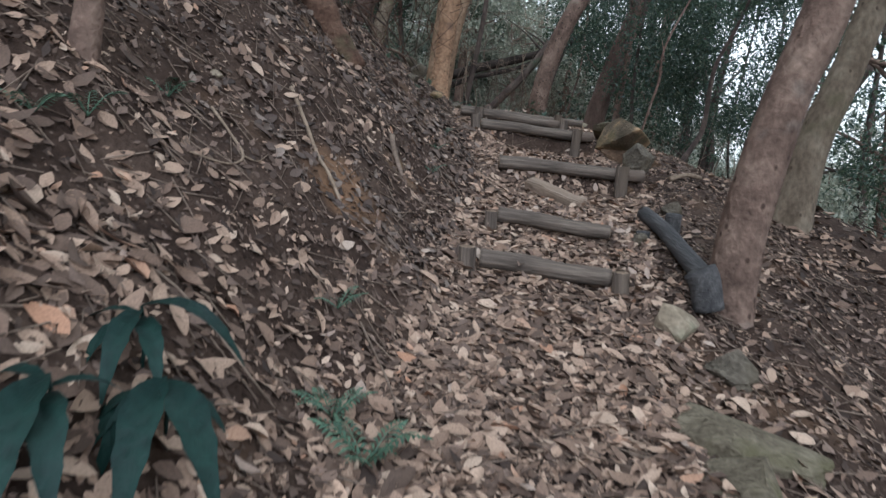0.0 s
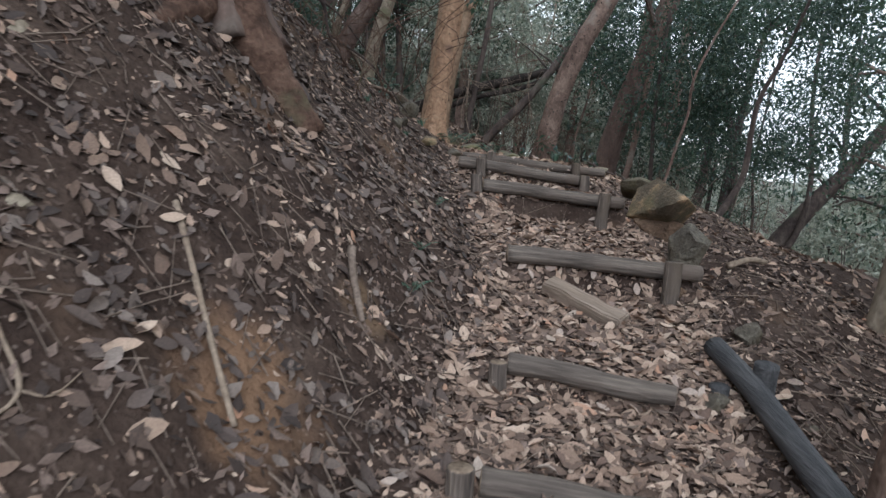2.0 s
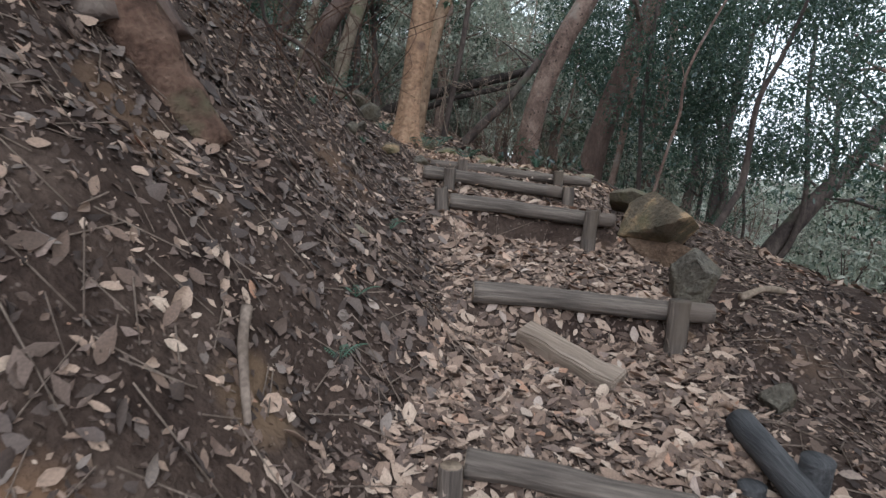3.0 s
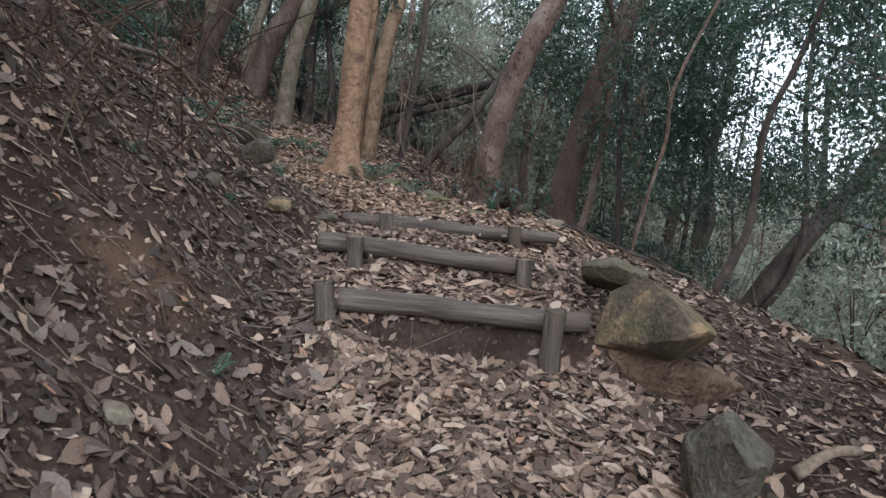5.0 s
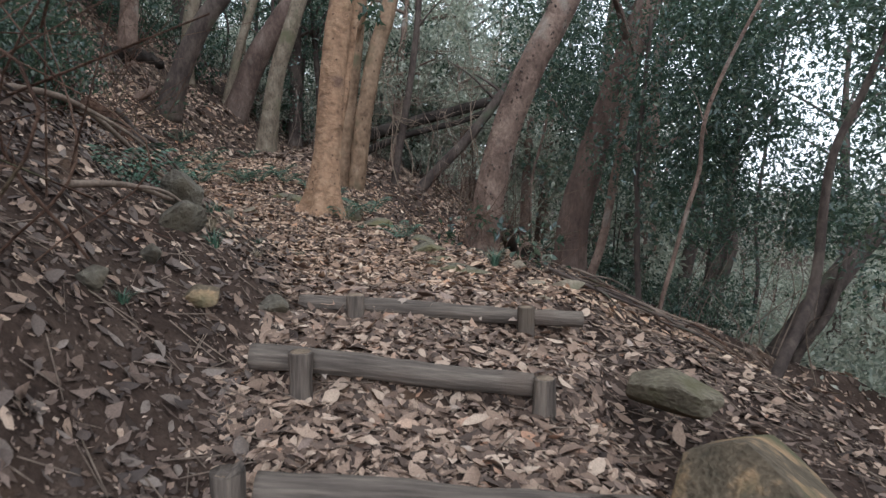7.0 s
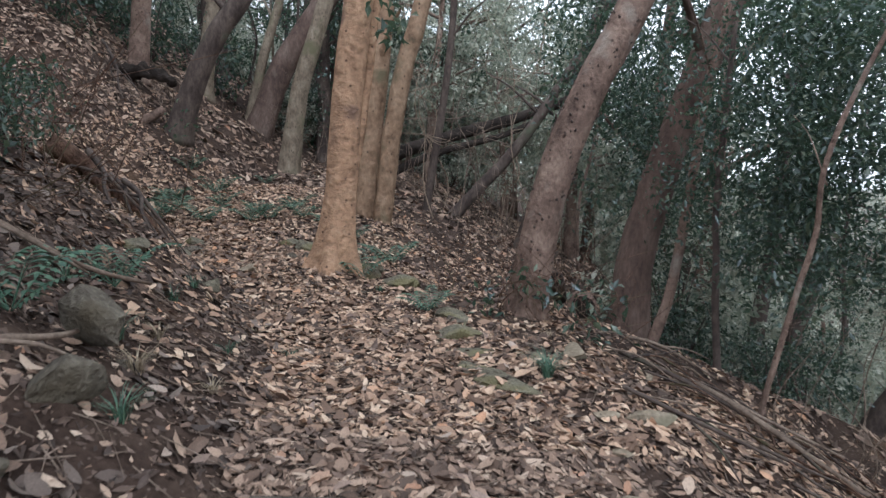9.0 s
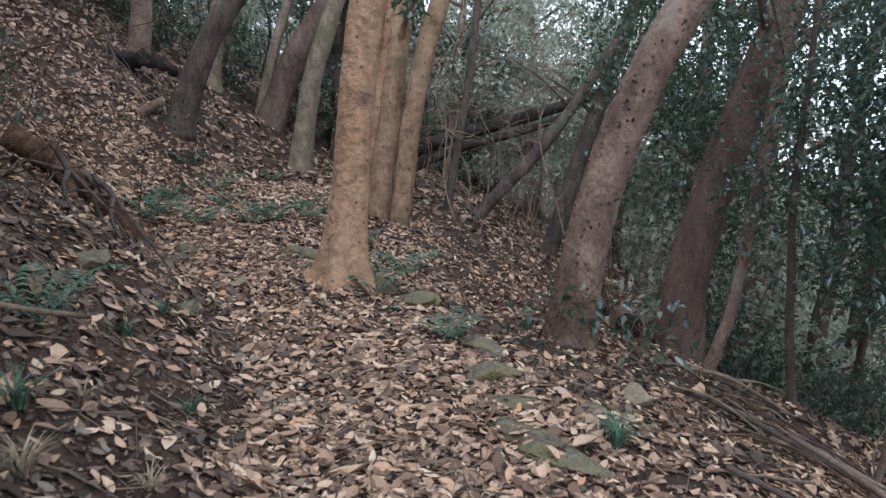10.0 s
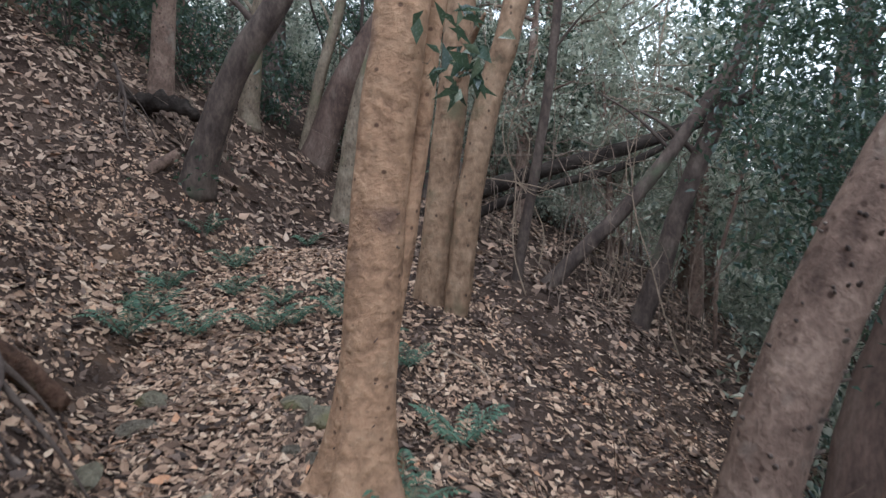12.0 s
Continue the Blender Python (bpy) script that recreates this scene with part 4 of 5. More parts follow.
# ---- stones ----
def stone(at, size, mat, label, turn=0.0, tip=0.0, seed=0.0, flat=0.0, rough=0.28, name="stone", category="stone", cuts=()):
    """An uneven lump with a few flattened faces, bedded in the ground."""
    bm = bmesh.new()
    bmesh.ops.create_icosphere(bm, subdivisions=4 if max(size) > 0.3 else 3, radius=0.5)
    off = Vector((seed * 7.3, seed * 3.1, seed))
    planes = [(Vector((math.sin(seed * 5 + k * 2.1), math.cos(seed * 3 + k * 1.7), math.sin(seed + k * 0.9) + 0.2)).normalized(), 0.285 + 0.075 * math.sin(seed * 9 + k * 4)) for k in range(9)] + [(Vector(n).normalized(), d) for n, d in cuts]
    for v in bm.verts:
        p = v.co.copy()
        p *= 0.47 / max(1e-6, (abs(p.x) ** 4 + abs(p.y) ** 4 + abs(p.z) ** 4) ** 0.25)
        p *= 1 + rough * noise.noise(p * 1.6 + off) + 0.14 * noise.noise(p * 4.5 + off) + 0.08 * noise.noise(p * 12 + off)
        for n, d in planes:
            over = p.dot(n) - d
            if over > 0:
                p -= n * over * 0.92
        v.co = Vector((p.x * size[0], p.y * size[1], p.z * size[2])) 
    ob = part(name, bm, mat)
    ob.data.set_sharp_from_angle(angle=radians(26))
    ob.matrix_basis = pose(*at, tip, flat, turn)
    return tagged(ob, label, category)


stone((1.19, 3.24, 0.6), (0.281, 0.234, 0.25), TANSTONE, "rounded tan stone at the path's edge", 20, seed=1.0)
stone((1.36, 3.0, 0.47), (0.312, 0.265, 0.234), STONE, "greyish stone half sunk beside the path", 60, seed=2.2)
stone(on_ground(1.1, 2.4, 0.01), (0.76, 0.56, 0.18), SLAB, "flat mossy stone slab bedded beside the path", -12, tip=2, flat=7, seed=3.4, rough=0.4)
stone(on_ground(1.02, 2.08, 0.01), (0.44, 0.36, 0.16), SLAB, "smaller flat mossy slab in leaves", 25, seed=4.4, flat=6, rough=0.4)
stone((1.87, 7.2, 1.52), (0.78, 1.3, 0.56), BOULDER, "large boulder with green moss and ochre patches", -6, tip=-3, flat=17, seed=5.3, rough=0.3, name="boulder", category="boulder", cuts=(((0.4, -0.2, 0.9), 0.24), ((-0.9, -0.35, 0.2), 0.36), ((0.1, -1, -0.1), 0.4), ((0.0, -0.6, -0.8), 0.3), ((1, -0.3, -0.25), 0.3)))
stone((1.84, 7.95, 1.63), (0.38, 0.6, 0.25), SLAB, "grey-tan wedge of rock behind the boulder", 10, tip=-8, flat=16, seed=6.1)
stone((1.93, 6.98, 1.31), (0.64, 0.46, 0.32), CLAY, "lump of bare ochre earth under the boulder", 8, seed=15.2, rough=0.4, name="earth_clod", category="earth")
stone((1.56, 5.8, 1.07), (0.2, 0.2, 0.17), CLAY, "clod of tan earth round the post", 30, seed=25.2, rough=0.4, name="earth_clod", category="earth")
stone((1.78, 6.2, 1.32), (0.46, 0.36, 0.4), STONE, "squarish grey-brown rock among leaves", 40, seed=7.7)
stone((1.35, 4.5, 0.83), (0.156, 0.156, 0.14), STONE, "dark stone wedged under the pole", 10, seed=8.1)
stone((1.62, 4.3, 0.78), (0.187, 0.203, 0.125), STONE, "dark stone by the aslant pole", 70, seed=8.8)
stone((1.78, 5.2, 0.97), (0.156, 0.187, 0.172), STONE, "brown stone on the leafy edge", 70, seed=9.1)
stone((-0.11, 5.97, 1.5), (0.16, 0.17, 0.14), TANSTONE, "tan stone bedded in the bank", 15, seed=9.8)
stone((-0.3, 5.45, 1.58), (0.17, 0.2, 0.14), TANSTONE, "ochre-brown stone in the bank", 15, seed=10.8)
stone((-0.7, 6.45, 2.11), (0.26, 0.23, 0.168), TANSTONE, "tan stone high in the bank", 35, seed=11.3)
stone((-0.1, 8.35, 1.94), (0.23, 0.184, 0.153), BOULDER, "ochre mossy stone at the bank's foot", 0, seed=12.3)
stone((0.15, 8.64, 1.83), (0.184, 0.184, 0.153), STONE, "dark rounded stone at the bank's foot", 40, seed=13.3)
stone((-0.34, 8.85, 2.27), (0.26, 0.23, 0.214), STONE, "squarish stone in the bank", 20, seed=14.3)
stone((-0.4, 7.95, 2.07), (0.199, 0.184, 0.153), STONE, "dark stone in the leafy bank", 50, seed=16.3)
stone((-0.36, 8.45, 2.11), (0.168, 0.153, 0.138), STONE, "small dark stone in the leafy bank", 80, seed=17.3)
stone(on_ground(-0.5, 9.28, 0.13), (0.3, 0.26, 0.28), STONE, "block of grey stone in the bank", 12, seed=18.3, rough=0.15)
stone((-0.40, 9.35, 2.15), (0.15, 0.13, 0.12), STONE, "grey-brown stone at the bank's foot", 55, seed=19.3)
stone((-1.12, 3.5, 1.65), (0.153, 0.138, 0.153), TANSTONE, "tan stone on the bank", 15, seed=20.1)
stone((-1.4, 4.05, 2.17), (0.184, 0.153, 0.153), TANSTONE, "tan stone high on the bank", 35, seed=21.1)
rs = np.random.RandomState(21)
for x, y, s, m in ((0.96, 11.36, 0.42, 2), (1.85, 11.53, 0.3, 1), (2.41, 11.77, 0.2, 1), (0.7, 12.22, 0.22, 0), (0.54, 12.95, 0.3, 2), (1.94, 10.0, 0.28, 1), (1.73, 9.99, 0.18, 1), (0.16, 13.0, 0.3, 2), (-0.62, 13.75, 0.4, 2), (-0.9, 12.72, 0.24, 1), (0.2, 12.45, 0.14, 0), (0.95, 11.7, 0.2, 0), (1.5, 10.9, 0.18, 1), (-1.68, 13.45, 0.3, 0), (-0.45, 13.2, 0.2, 0), (1.7, 9.6, 0.14, 1), (1.6, 9.15, 0.2, 1)):
    stone(on_ground(x, y, s * 0.02), (s * 1.05, s * 0.8, s * 0.55), (STONE, TANSTONE, MOSSY)[m], ("grey stone bordering the upper path", "pale ochre stone bordering the upper path", "moss-covered stone bordering the upper path")[m], rs.uniform(0, 180), seed=x * 3 + y)


for x, y, long, wide, turn in ((1.12, 11.02, 0.62, 0.3, 4), (1.42, 10.98, 0.34, 0.2, -12), (0.97, 11.32, 0.3, 0.18, 10), (1.22, 10.42, 0.74, 0.28, -52), (1.05, 10.68, 0.26, 0.16, -30)):
    stone(on_ground(x, y, 0.0), (long, wide, 0.1), MOSSY, "low mossy kerb stone sunk along the path's edge", turn, seed=x * 7 + y, rough=0.45)


# ---- sticks, roots and dead branches ----
def stick(name, pts, r, r1, mat, label, forks=(), category="branch", sides=7, lift=0.012):
    pts = [on_ground(p[0], p[1], lift + (p[2] if len(p) > 2 else 0)) for p in pts]
    o = Vector(pts[0])
    root = tagged(new(name, bpy.data.meshes.new(name)), label, category)
    bm = tube(bmesh.new(), [Vector(p) - o for p in pts], r, r1, sides, 5, 0.12, seed=pts[0][1], size=0.4)
    for f in forks:
        f = [on_ground(p[0], p[1], lift + (p[2] if len(p) > 2 else 0)) for p in f]
        if category == "root":
            part("side_root", tube(bmesh.new(), [Vector(p) - o for p in f], r * 0.6, r1 * 0.5, sides, 4, 0.2, seed=f[0][0], size=0.4), mat, root)
        else:
            tube(bm, [Vector(p) - o for p in f], r * 0.6, r1 * 0.5, sides, 4, 0.12, seed=f[0][0], size=0.4)
    bm.to_mesh(root.data)
    bm.free()
    root.data.materials.append(mat)
    root.data.polygons.foreach_set("use_smooth", [True] * len(root.data.polygons))
    root.matrix_basis = Matrix.Translation(o)
    return root


stick("bare_branch", [(-0.8, 3.9), (-0.7, 3.77, 0.02), (-0.6, 3.64), (-0.52, 3.5, 0.02), (-0.44, 3.4)], 0.012, 0.008, PALETWIG, "pale barkless branch lying down the bank")
stick("bare_branch", [(-1.0, 3.22), (-0.9, 3.14), (-0.81, 3.06), (-0.84, 2.95), (-0.94, 2.8)], 0.007, 0.004, PALETWIG, "thin forked twig on the bank", ([(-0.81, 3.06), (-0.76, 3.1), (-0.74, 3.2)],))
stick("tree_root", [(-1.2, 5.46, 0.1), (-1.0, 5.42, 0.03), (-0.83, 5.42, 0.0), (-0.66, 5.42, -0.07)], 0.2, 0.09, ROOTBARK, "thick reddish root running down the bank", ([(-1.2, 5.5, 0.0), (-1.21, 5.1, -0.01), (-1.25, 4.7, -0.08)],), "root", 16)
stick("tree_root", [(-0.74, 5.5, 0.02), (-0.69, 5.44, 0.03), (-0.64, 5.36, -0.01)], 0.045, 0.03, TANWOOD, "broken tan root end in the bank", (), "root", 10)
R = tree("leaning_tree", REDBARK, [(-1.15, 5.5, 2.5), (-1.22, 5.55, 3.0), (-1.4, 5.7, 4.2), (-1.8, 6, 6)], 0.17, 0.12, "reddish tree rooted at the top of the bank", flare=0.7)
# crowns above the view, added to shade the slope right of the steps
rk = np.random.RandomState(65)
leaves_on(T, rk, [(rk.uniform(1.8, 4.6), rk.uniform(1.6, 5.6), rk.uniform(5.0, 7.4)) for k in range(80)], 0.32, 60, 0.15, name="crown")
leaves_on(U, rk, [(rk.uniform(3.2, 6.2), rk.uniform(4.6, 7.6), rk.uniform(4.6, 6.8)) for k in range(40)], 0.32, 60, 0.15, name="crown")
# crown above the view, added to shade the left bank
rk = np.random.RandomState(63)
leaves_on(R, rk, [(rk.uniform(-4.6, -0.4), rk.uniform(2.6, 8.0), rk.uniform(5.4, 8.2)) for k in range(170)], 0.32, 60, 0.15, name="crown")
stick("dead_branch", [(-0.66, 8.3, 0.05), (-0.55, 8.7, 0.1), (-0.5, 9.1, 0.06), (-0.6, 9.6, 0.1)], 0.018, 0.009, TWIG, "brown dead branch on the bank", ([(-0.55, 8.7, 0.1), (-0.4, 8.8, 0.14), (-0.3, 8.95, 0.1)],))
stick("dead_branch", [(-1.15, 8.6, 0.1), (-1.0, 9.2, 0.22), (-0.85, 9.9, 0.18), (-0.75, 10.4, 0.1)], 0.02, 0.01, TWIG, "long dead branch leaning on the bank", ([(-1.0, 9.2, 0.22), (-0.8, 9.3, 0.3), (-0.6, 9.5, 0.28)],))
stick("dead_branch", [(-1.2, 7.2, 0.25), (-1.0, 7.4, 0.4), (-0.95, 7.5, 0.2), (-0.8, 7.7, 0.05)], 0.02, 0.01, DARKBARK, "dark crooked branch on the bank", ([(-1.0, 7.4, 0.4), (-0.9, 7.8, 0.45), (-0.7, 8.4, 0.3)], [(-0.95, 7.5, 0.2), (-0.6, 7.8, 0.3), (-0.3, 8.1, 0.2)]))
for k, (x, y, u, v, s) in enumerate(((2.35, 12.2, 3.1, 10.7, 0.02), (2.5, 12.6, 3.4, 12.8, 0.018), (1.85, 10.2, 2.6, 9.9, 0.014), (2.35, 11.9, 3.0, 12.5, 0.014), (2.6, 12.0, 3.2, 10.2, 0.026))):
    stick("dead_branch", [(x, y, 0.05), (x * 0.6 + u * 0.4, y * 0.6 + v * 0.4 + 0.05, 0.09), (u, v, 0.04)], s, s * 0.5, (DARKBARK, TWIG)[k % 3 == 1], "dead branch lying along the drop", ([(x * 0.6 + u * 0.4, y * 0.6 + v * 0.4 + 0.05, 0.09), (x * 0.4 + u * 0.6 + 0.1, y * 0.4 + v * 0.6 + 0.15, 0.12), (u + 0.1, v + 0.4, 0.1)],))
rb = random.Random(17)
for k in range(46):
    x, y = rb.uniform(2.1, 3.3), rb.uniform(9.6, 12.6)
    a, ln = rb.gauss(-1.1, 0.8), rb.uniform(0.3, 0.9)
    u, v = x + math.cos(a) * ln, y + math.sin(a) * ln
    stick("dead_branch", [(x, y, rb.uniform(0, 0.1)), ((x + u) / 2 + rb.gauss(0, 0.04), (y + v) / 2, rb.uniform(0.03, 0.12)), (u, v, rb.uniform(0, 0.1))], rb.uniform(0.006, 0.013), 0.004, (DARKBARK, ROOTBARK, TWIG)[k % 3], "thin dead branch in the brush along the drop", sides=5)
for k, (x, y) in enumerate(((-1.95, 12.3), (-2.0, 12.75), (-1.75, 12.5), (-4.85, 18.4), (-4.6, 18.1))):
    stick("exposed_root", [(x - 0.25, y + 0.25, 0.28), (x, y, 0.22), (x + 0.15, y - 0.3, 0.1), (x + 0.3, y - 0.45, -0.03)], 0.028, 0.01, DARKBARK, "mossy dark root bared on the bank", ([(x, y, 0.22), (x + 0.25, y + 0.05, 0.12), (x + 0.45, y, -0.02)], [(x, y, 0.2), (x - 0.1, y - 0.3, 0.12), (x - 0.05, y - 0.55, 0)]), "root", 9)
stick("rotten_root", [(-2.5, 12.5, 0.1), (-2.34, 12.75, 0.15), (-2.15, 12.98, 0.13), (-1.98, 13.2, 0.02)], 0.1, 0.07, ROOTBARK, "thick rotten brown root jutting from the bank", ([(-2.3, 12.7, 0.12), (-2.15, 12.6, 0.06), (-2.0, 12.45, -0.02)],), "root", 12)
stick("fallen_twig", [(-0.1, 15.7), (0.15, 15.55, 0.02), (0.42, 15.3)], 0.016, 0.01, PALETWIG, "pale stick lying on the leaves")
stick("fallen_twig", [(2.12, 6.36, 0.02), (2.3, 6.45, 0.05), (2.46, 6.52, 0.03)], 0.025, 0.018, PALETWIG, "broken pale stick beside the rock")
stick("fallen_twig", [(-0.95, 2.0), (-0.7, 2.05, 0.02), (-0.4, 2.0, 0.01)], 0.005, 0.003, TWIG, "thin brown twig by the dark green plant")
stick("fallen_twig", [(-0.25, 2.75), (-0.1, 2.45, 0.02), (-0.02, 2.05, 0.01)], 0.005, 0.003, TWIG, "thin brown twig by the fern")
stick("bank_root", [(-0.3, 4.6, 0.02), (-0.27, 4.45, 0.03), (-0.2, 4.25, 0.0)], 0.02, 0.012, TWIG, "brown root in the bank", (), "root")


def uprooted_stump(x, y):
    """A dark rotten stump on its side with crooked roots reaching from it."""
    r = random.Random(5)
    root = thing("uprooted_stump", on_ground(x, y), "dark uprooted stump with crooked pale roots", "stump")
    part("stump", tube(bmesh.new(), [(-0.5, -0.1, 0.12), (-0.1, 0, 0.25), (0.35, 0, 0.22), (0.75, -0.1, 0.02)], 0.17, 0.07, 14, 8, 0.5, seed=4, size=0.35), DEADTRUNK, root)
    for k in range(24):
        a = r.uniform(1.8, 5.0)
        p = Vector((-0.4, -0.1, 0.2))
        q = p + Vector((math.cos(a) * r.uniform(0.2, 0.5), math.sin(a) * 0.25, r.uniform(-0.05, 0.3)))
        e = q + Vector((math.cos(a) * r.uniform(0.1, 0.4), math.sin(a) * 0.3, r.uniform(-0.4, 0.1)))
        part("root", tube(bmesh.new(), [p, q, e], r.uniform(0.02, 0.045), 0.01, 7, 5, 0.15, seed=k), (ROOTBARK, TWIG)[k % 2], root)


uprooted_stump(-4.55, 18.6)


# ---- undergrowth ----
def frond(bm, base, ahead, length, wide, arch, pairs):
    """A fern frond: a bent stalk with paired leaflets."""
    ahead = Vector(ahead).normalized()
    side = ahead.cross(Vector((0, 0, 1))).normalized()
    at = lambda u: Vector(base) + ahead * length * u + Vector((0, 0, arch * math.sin(u * 2.3) * length))
    for k in range(pairs):
        u = 0.12 + 0.86 * k / pairs
        w = wide * math.sin(math.pi * min(1, 0.18 + u * 0.85)) * (1.05 - 0.45 * u)
        p, q = at(u), at(u + 0.9 / pairs)
        for s in (-1, 1):
            tip = (p + q) / 2 + side * s * w + ahead * w * 0.35 - Vector((0, 0, w * 0.25))
            mid = (p + q) / 2 + side * s * w * 0.5
            f = bm.faces.new([bm.verts.new(c) for c in (p, mid - ahead * length * 0.4 / pairs + ahead * w * 0.15, tip, mid + ahead * length * 0.4 / pairs + ahead * w * 0.15)])
    tube(bm, [at(0), at(0.5), at(1)], 0.003, 0.001, 4, 4, 0)


def fern(x, y, size, count, seed, label="small green fern among dead leaves", up=0.0):
    r = random.Random(seed)
    root = thing("fern", on_ground(x, y, up), label, "fern", "ferns of the slope")
    for k in range(count):
        a = 2 * math.pi * k / count + r.uniform(-0.4, 0.4)
        bm = bmesh.new()
        frond(bm, (0, 0, 0), (math.cos(a), math.sin(a), 0.25), size * r.uniform(0.7, 1.1), size * 0.28, r.uniform(0.25, 0.5), 11)
        part("frond", bm, FERNGREEN, root, smooth=False)


def blade(bm, base, ahead, length, wide, lift, droop, rows=7):
    """A long leathery leaf, folded along its rib and bending down."""
    ahead = Vector(ahead).normalized()
    side = ahead.cross(Vector((0, 0, 1))).normalized()
    prev = None
    for k in range(rows + 1):
        u = k / rows
        c = Vector(base) + ahead * length * u * (1 - 0.25 * u * droop) + Vector((0, 0, length * (lift * u - droop * u * u)))
        w = wide * (math.sin(math.pi * (0.04 + 0.92 * u) ** 0.8)) * (1 + 0.1 * math.sin(k * 2.3 + length * 40))
        ring = [bm.verts.new(c + side * w + Vector((0, 0, w * 0.25))), bm.verts.new(c), bm.verts.new(c - side * w + Vector((0, 0, w * 0.25)))]
        if prev:
            bm.faces.new((prev[0], prev[1], ring[1], ring[0]))
            bm.faces.new((prev[1], prev[2], ring[2], ring[1]))
        prev = ring


def broad_plant(x, y, tall, leaves, label):
    """A short stem whose long leaves hang over; leaves: direction in degrees, length, rise, droop."""
    root = thing("broadleaf_plant", on_ground(x, y), label, "plant", "broad-leaved plants")
    part("stem", tube(bmesh.new(), [(0, 0, -0.02), (0.01, 0, tall * 0.5), (0, 0.01, tall)], 0.006, 0.004, 6, 4), BROADGREEN, root)
    for k, (a, long, lift, droop) in enumerate(leaves):
        bm = bmesh.new()
        blade(bm, (0, 0, tall * (1 - 0.06 * k)), (math.cos(radians(a)), math.sin(radians(a)), 0), long, long * 0.115, lift, droop, 12)
        part("leaf", bm, BROADGREEN, root)


broad_plant(-0.55, 1.58, 0.15, ((-84, 0.36, 0.1, 0.75), (-48, 0.36, 0.15, 0.7), (-110, 0.25, 0.1, 0.8), (-150, 0.24, 0.1, 0.7), (-20, 0.2, 0.3, 0.6), (-128, 0.26, 0.25, 0.8)), "dark green plant with long leathery drooping leaves")
broad_plant(-0.66, 1.72, 0.15, ((-5, 0.32, 0.35, 0.75), (-88, 0.26, 0.15, 0.75), (175, 0.2, 0.3, 0.6), (-55, 0.24, 0.2, 0.7), (-120, 0.2, 0.3, 0.8)), "dark green plant with long leathery drooping leaves")
broad_plant(-0.69, 1.38, 0.15, ((-82, 0.36, 0.1, 0.75), (165, 0.26, 0.3, 0.7), (-120, 0.26, 0.1, 0.8), (40, 0.18, 0.3, 0.6), (-60, 0.3, 0.3, 0.85), (-100, 0.24, 0.35, 0.85)), "dark green plant with long leathery drooping leaves")
for k, (x, y, s, c) in enumerate(((-0.26, 2.17, 0.15, 6), (-0.13, 1.97, 0.2, 6), (-0.34, 2.74, 0.12, 5), (-1.12, 3.04, 0.14, 5), (-1.28, 2.36, 0.16, 5), (-1.18, 2.5, 0.14, 4), (-0.03, 4.84, 0.1, 4), (0.04, 6.45, 0.12, 4), (-0.02, 5.22, 0.1, 4))):
    fern(x, y, s, c, k)
fern(0.62, 7.1, 0.13, 4, 31, "small fern under a log step", -0.08)
fern(0.84, 7.08, 0.12, 4, 32, "small fern under a log step", -0.1)
r = random.Random(3)
for k, (x, y) in enumerate(((-1.43, 15.5), (-1.1, 15.9), (-2.25, 16.1), (-1.62, 15.3), (-2.12, 15.0), (-2.2, 18.2), (-0.28, 15.1), (-2.47, 14.6), (-1.8, 16.2), (-1.3, 16.5), (-2.7, 15.3), (-2.9, 16.0), (0.3, 13.9), (-0.6, 15.4), (0.1, 12.9), (0.75, 12.0), (-3.1, 17.2), (-2.6, 16.9), (-0.9, 10.3), (-0.75, 9.2))):
    fern(x, y, r.uniform(0.26, 0.44), 8, 50 + k, "green fern clump beside the upper path")


def tuft(x, y, size, count, mat, label, seed, up=0.0, hang=0.0):
    r = random.Random(seed)
    bm = bmesh.new()
    for k in range(count):
        a = r.uniform(0, 2 * math.pi)
        d = Vector((math.cos(a), math.sin(a), 0))
        s = size * r.uniform(0.5, 1.1)
        w = d.cross(Vector((0, 0, 1))) * 0.003
        p = [d * r.uniform(0, 0.03) + d * s * 0.7 * u * u + Vector((0, 0, s * (u - 0.5 * u * u) * (1 - 2 * hang))) for u in (0, 0.4, 0.75, 1)]
        for i in range(3):
            ww, wn = w * (1 - i / 3.2), w * (1 - (i + 1) / 3.2)
            bm.faces.new([bm.verts.new(c) for c in (p[i] - ww, p[i] + ww, p[i + 1] + wn, p[i + 1] - wn)])
    ob = part("grass_tuft", bm, mat)
    ob.matrix_basis = pose(*on_ground(x, y, up))
    return tagged(ob, label, "grass", kind="stuff")


tuft(1.48, 10.42, 0.28, 90, FERNGREEN, "tuft of green grass at the path's edge", 1)
tuft(0.38, 7.1, 0.3, 70, STRAW, "dry straw hanging by the log step", 2, 0.05, 0.9)
tuft(-0.35, 9.35, 0.22, 50, STRAW, "dry grass on the bank", 3)
tuft(-0.6, 9.7, 0.25, 60, FERNGREEN, "green grass on the bank", 4)
tuft(-0.2, 8.9, 0.2, 40, FERNGREEN, "green grass at the bank's foot", 5)


for k, (x, y, z) in enumerate(((-0.5, 9.9, 0.16), (-0.3, 10.3, 0.13), (-0.75, 10.7, 0.18), (-0.15, 9.65, 0.12), (-0.05, 10.7, 0.1), (-0.85, 11.3, 0.16), (-0.4, 11.2, 0.12), (-1.0, 10.0, 0.18), (0.3, 12.6, 0.1), (1.7, 11.9, 0.12), (-0.3, 8.0, 0.12), (-0.6, 7.4, 0.14))):
    tuft(x, y, z, 36, FERNGREEN if k % 3 else STRAW, "thin grass tuft among the dead leaves of the bank", 20 + k)


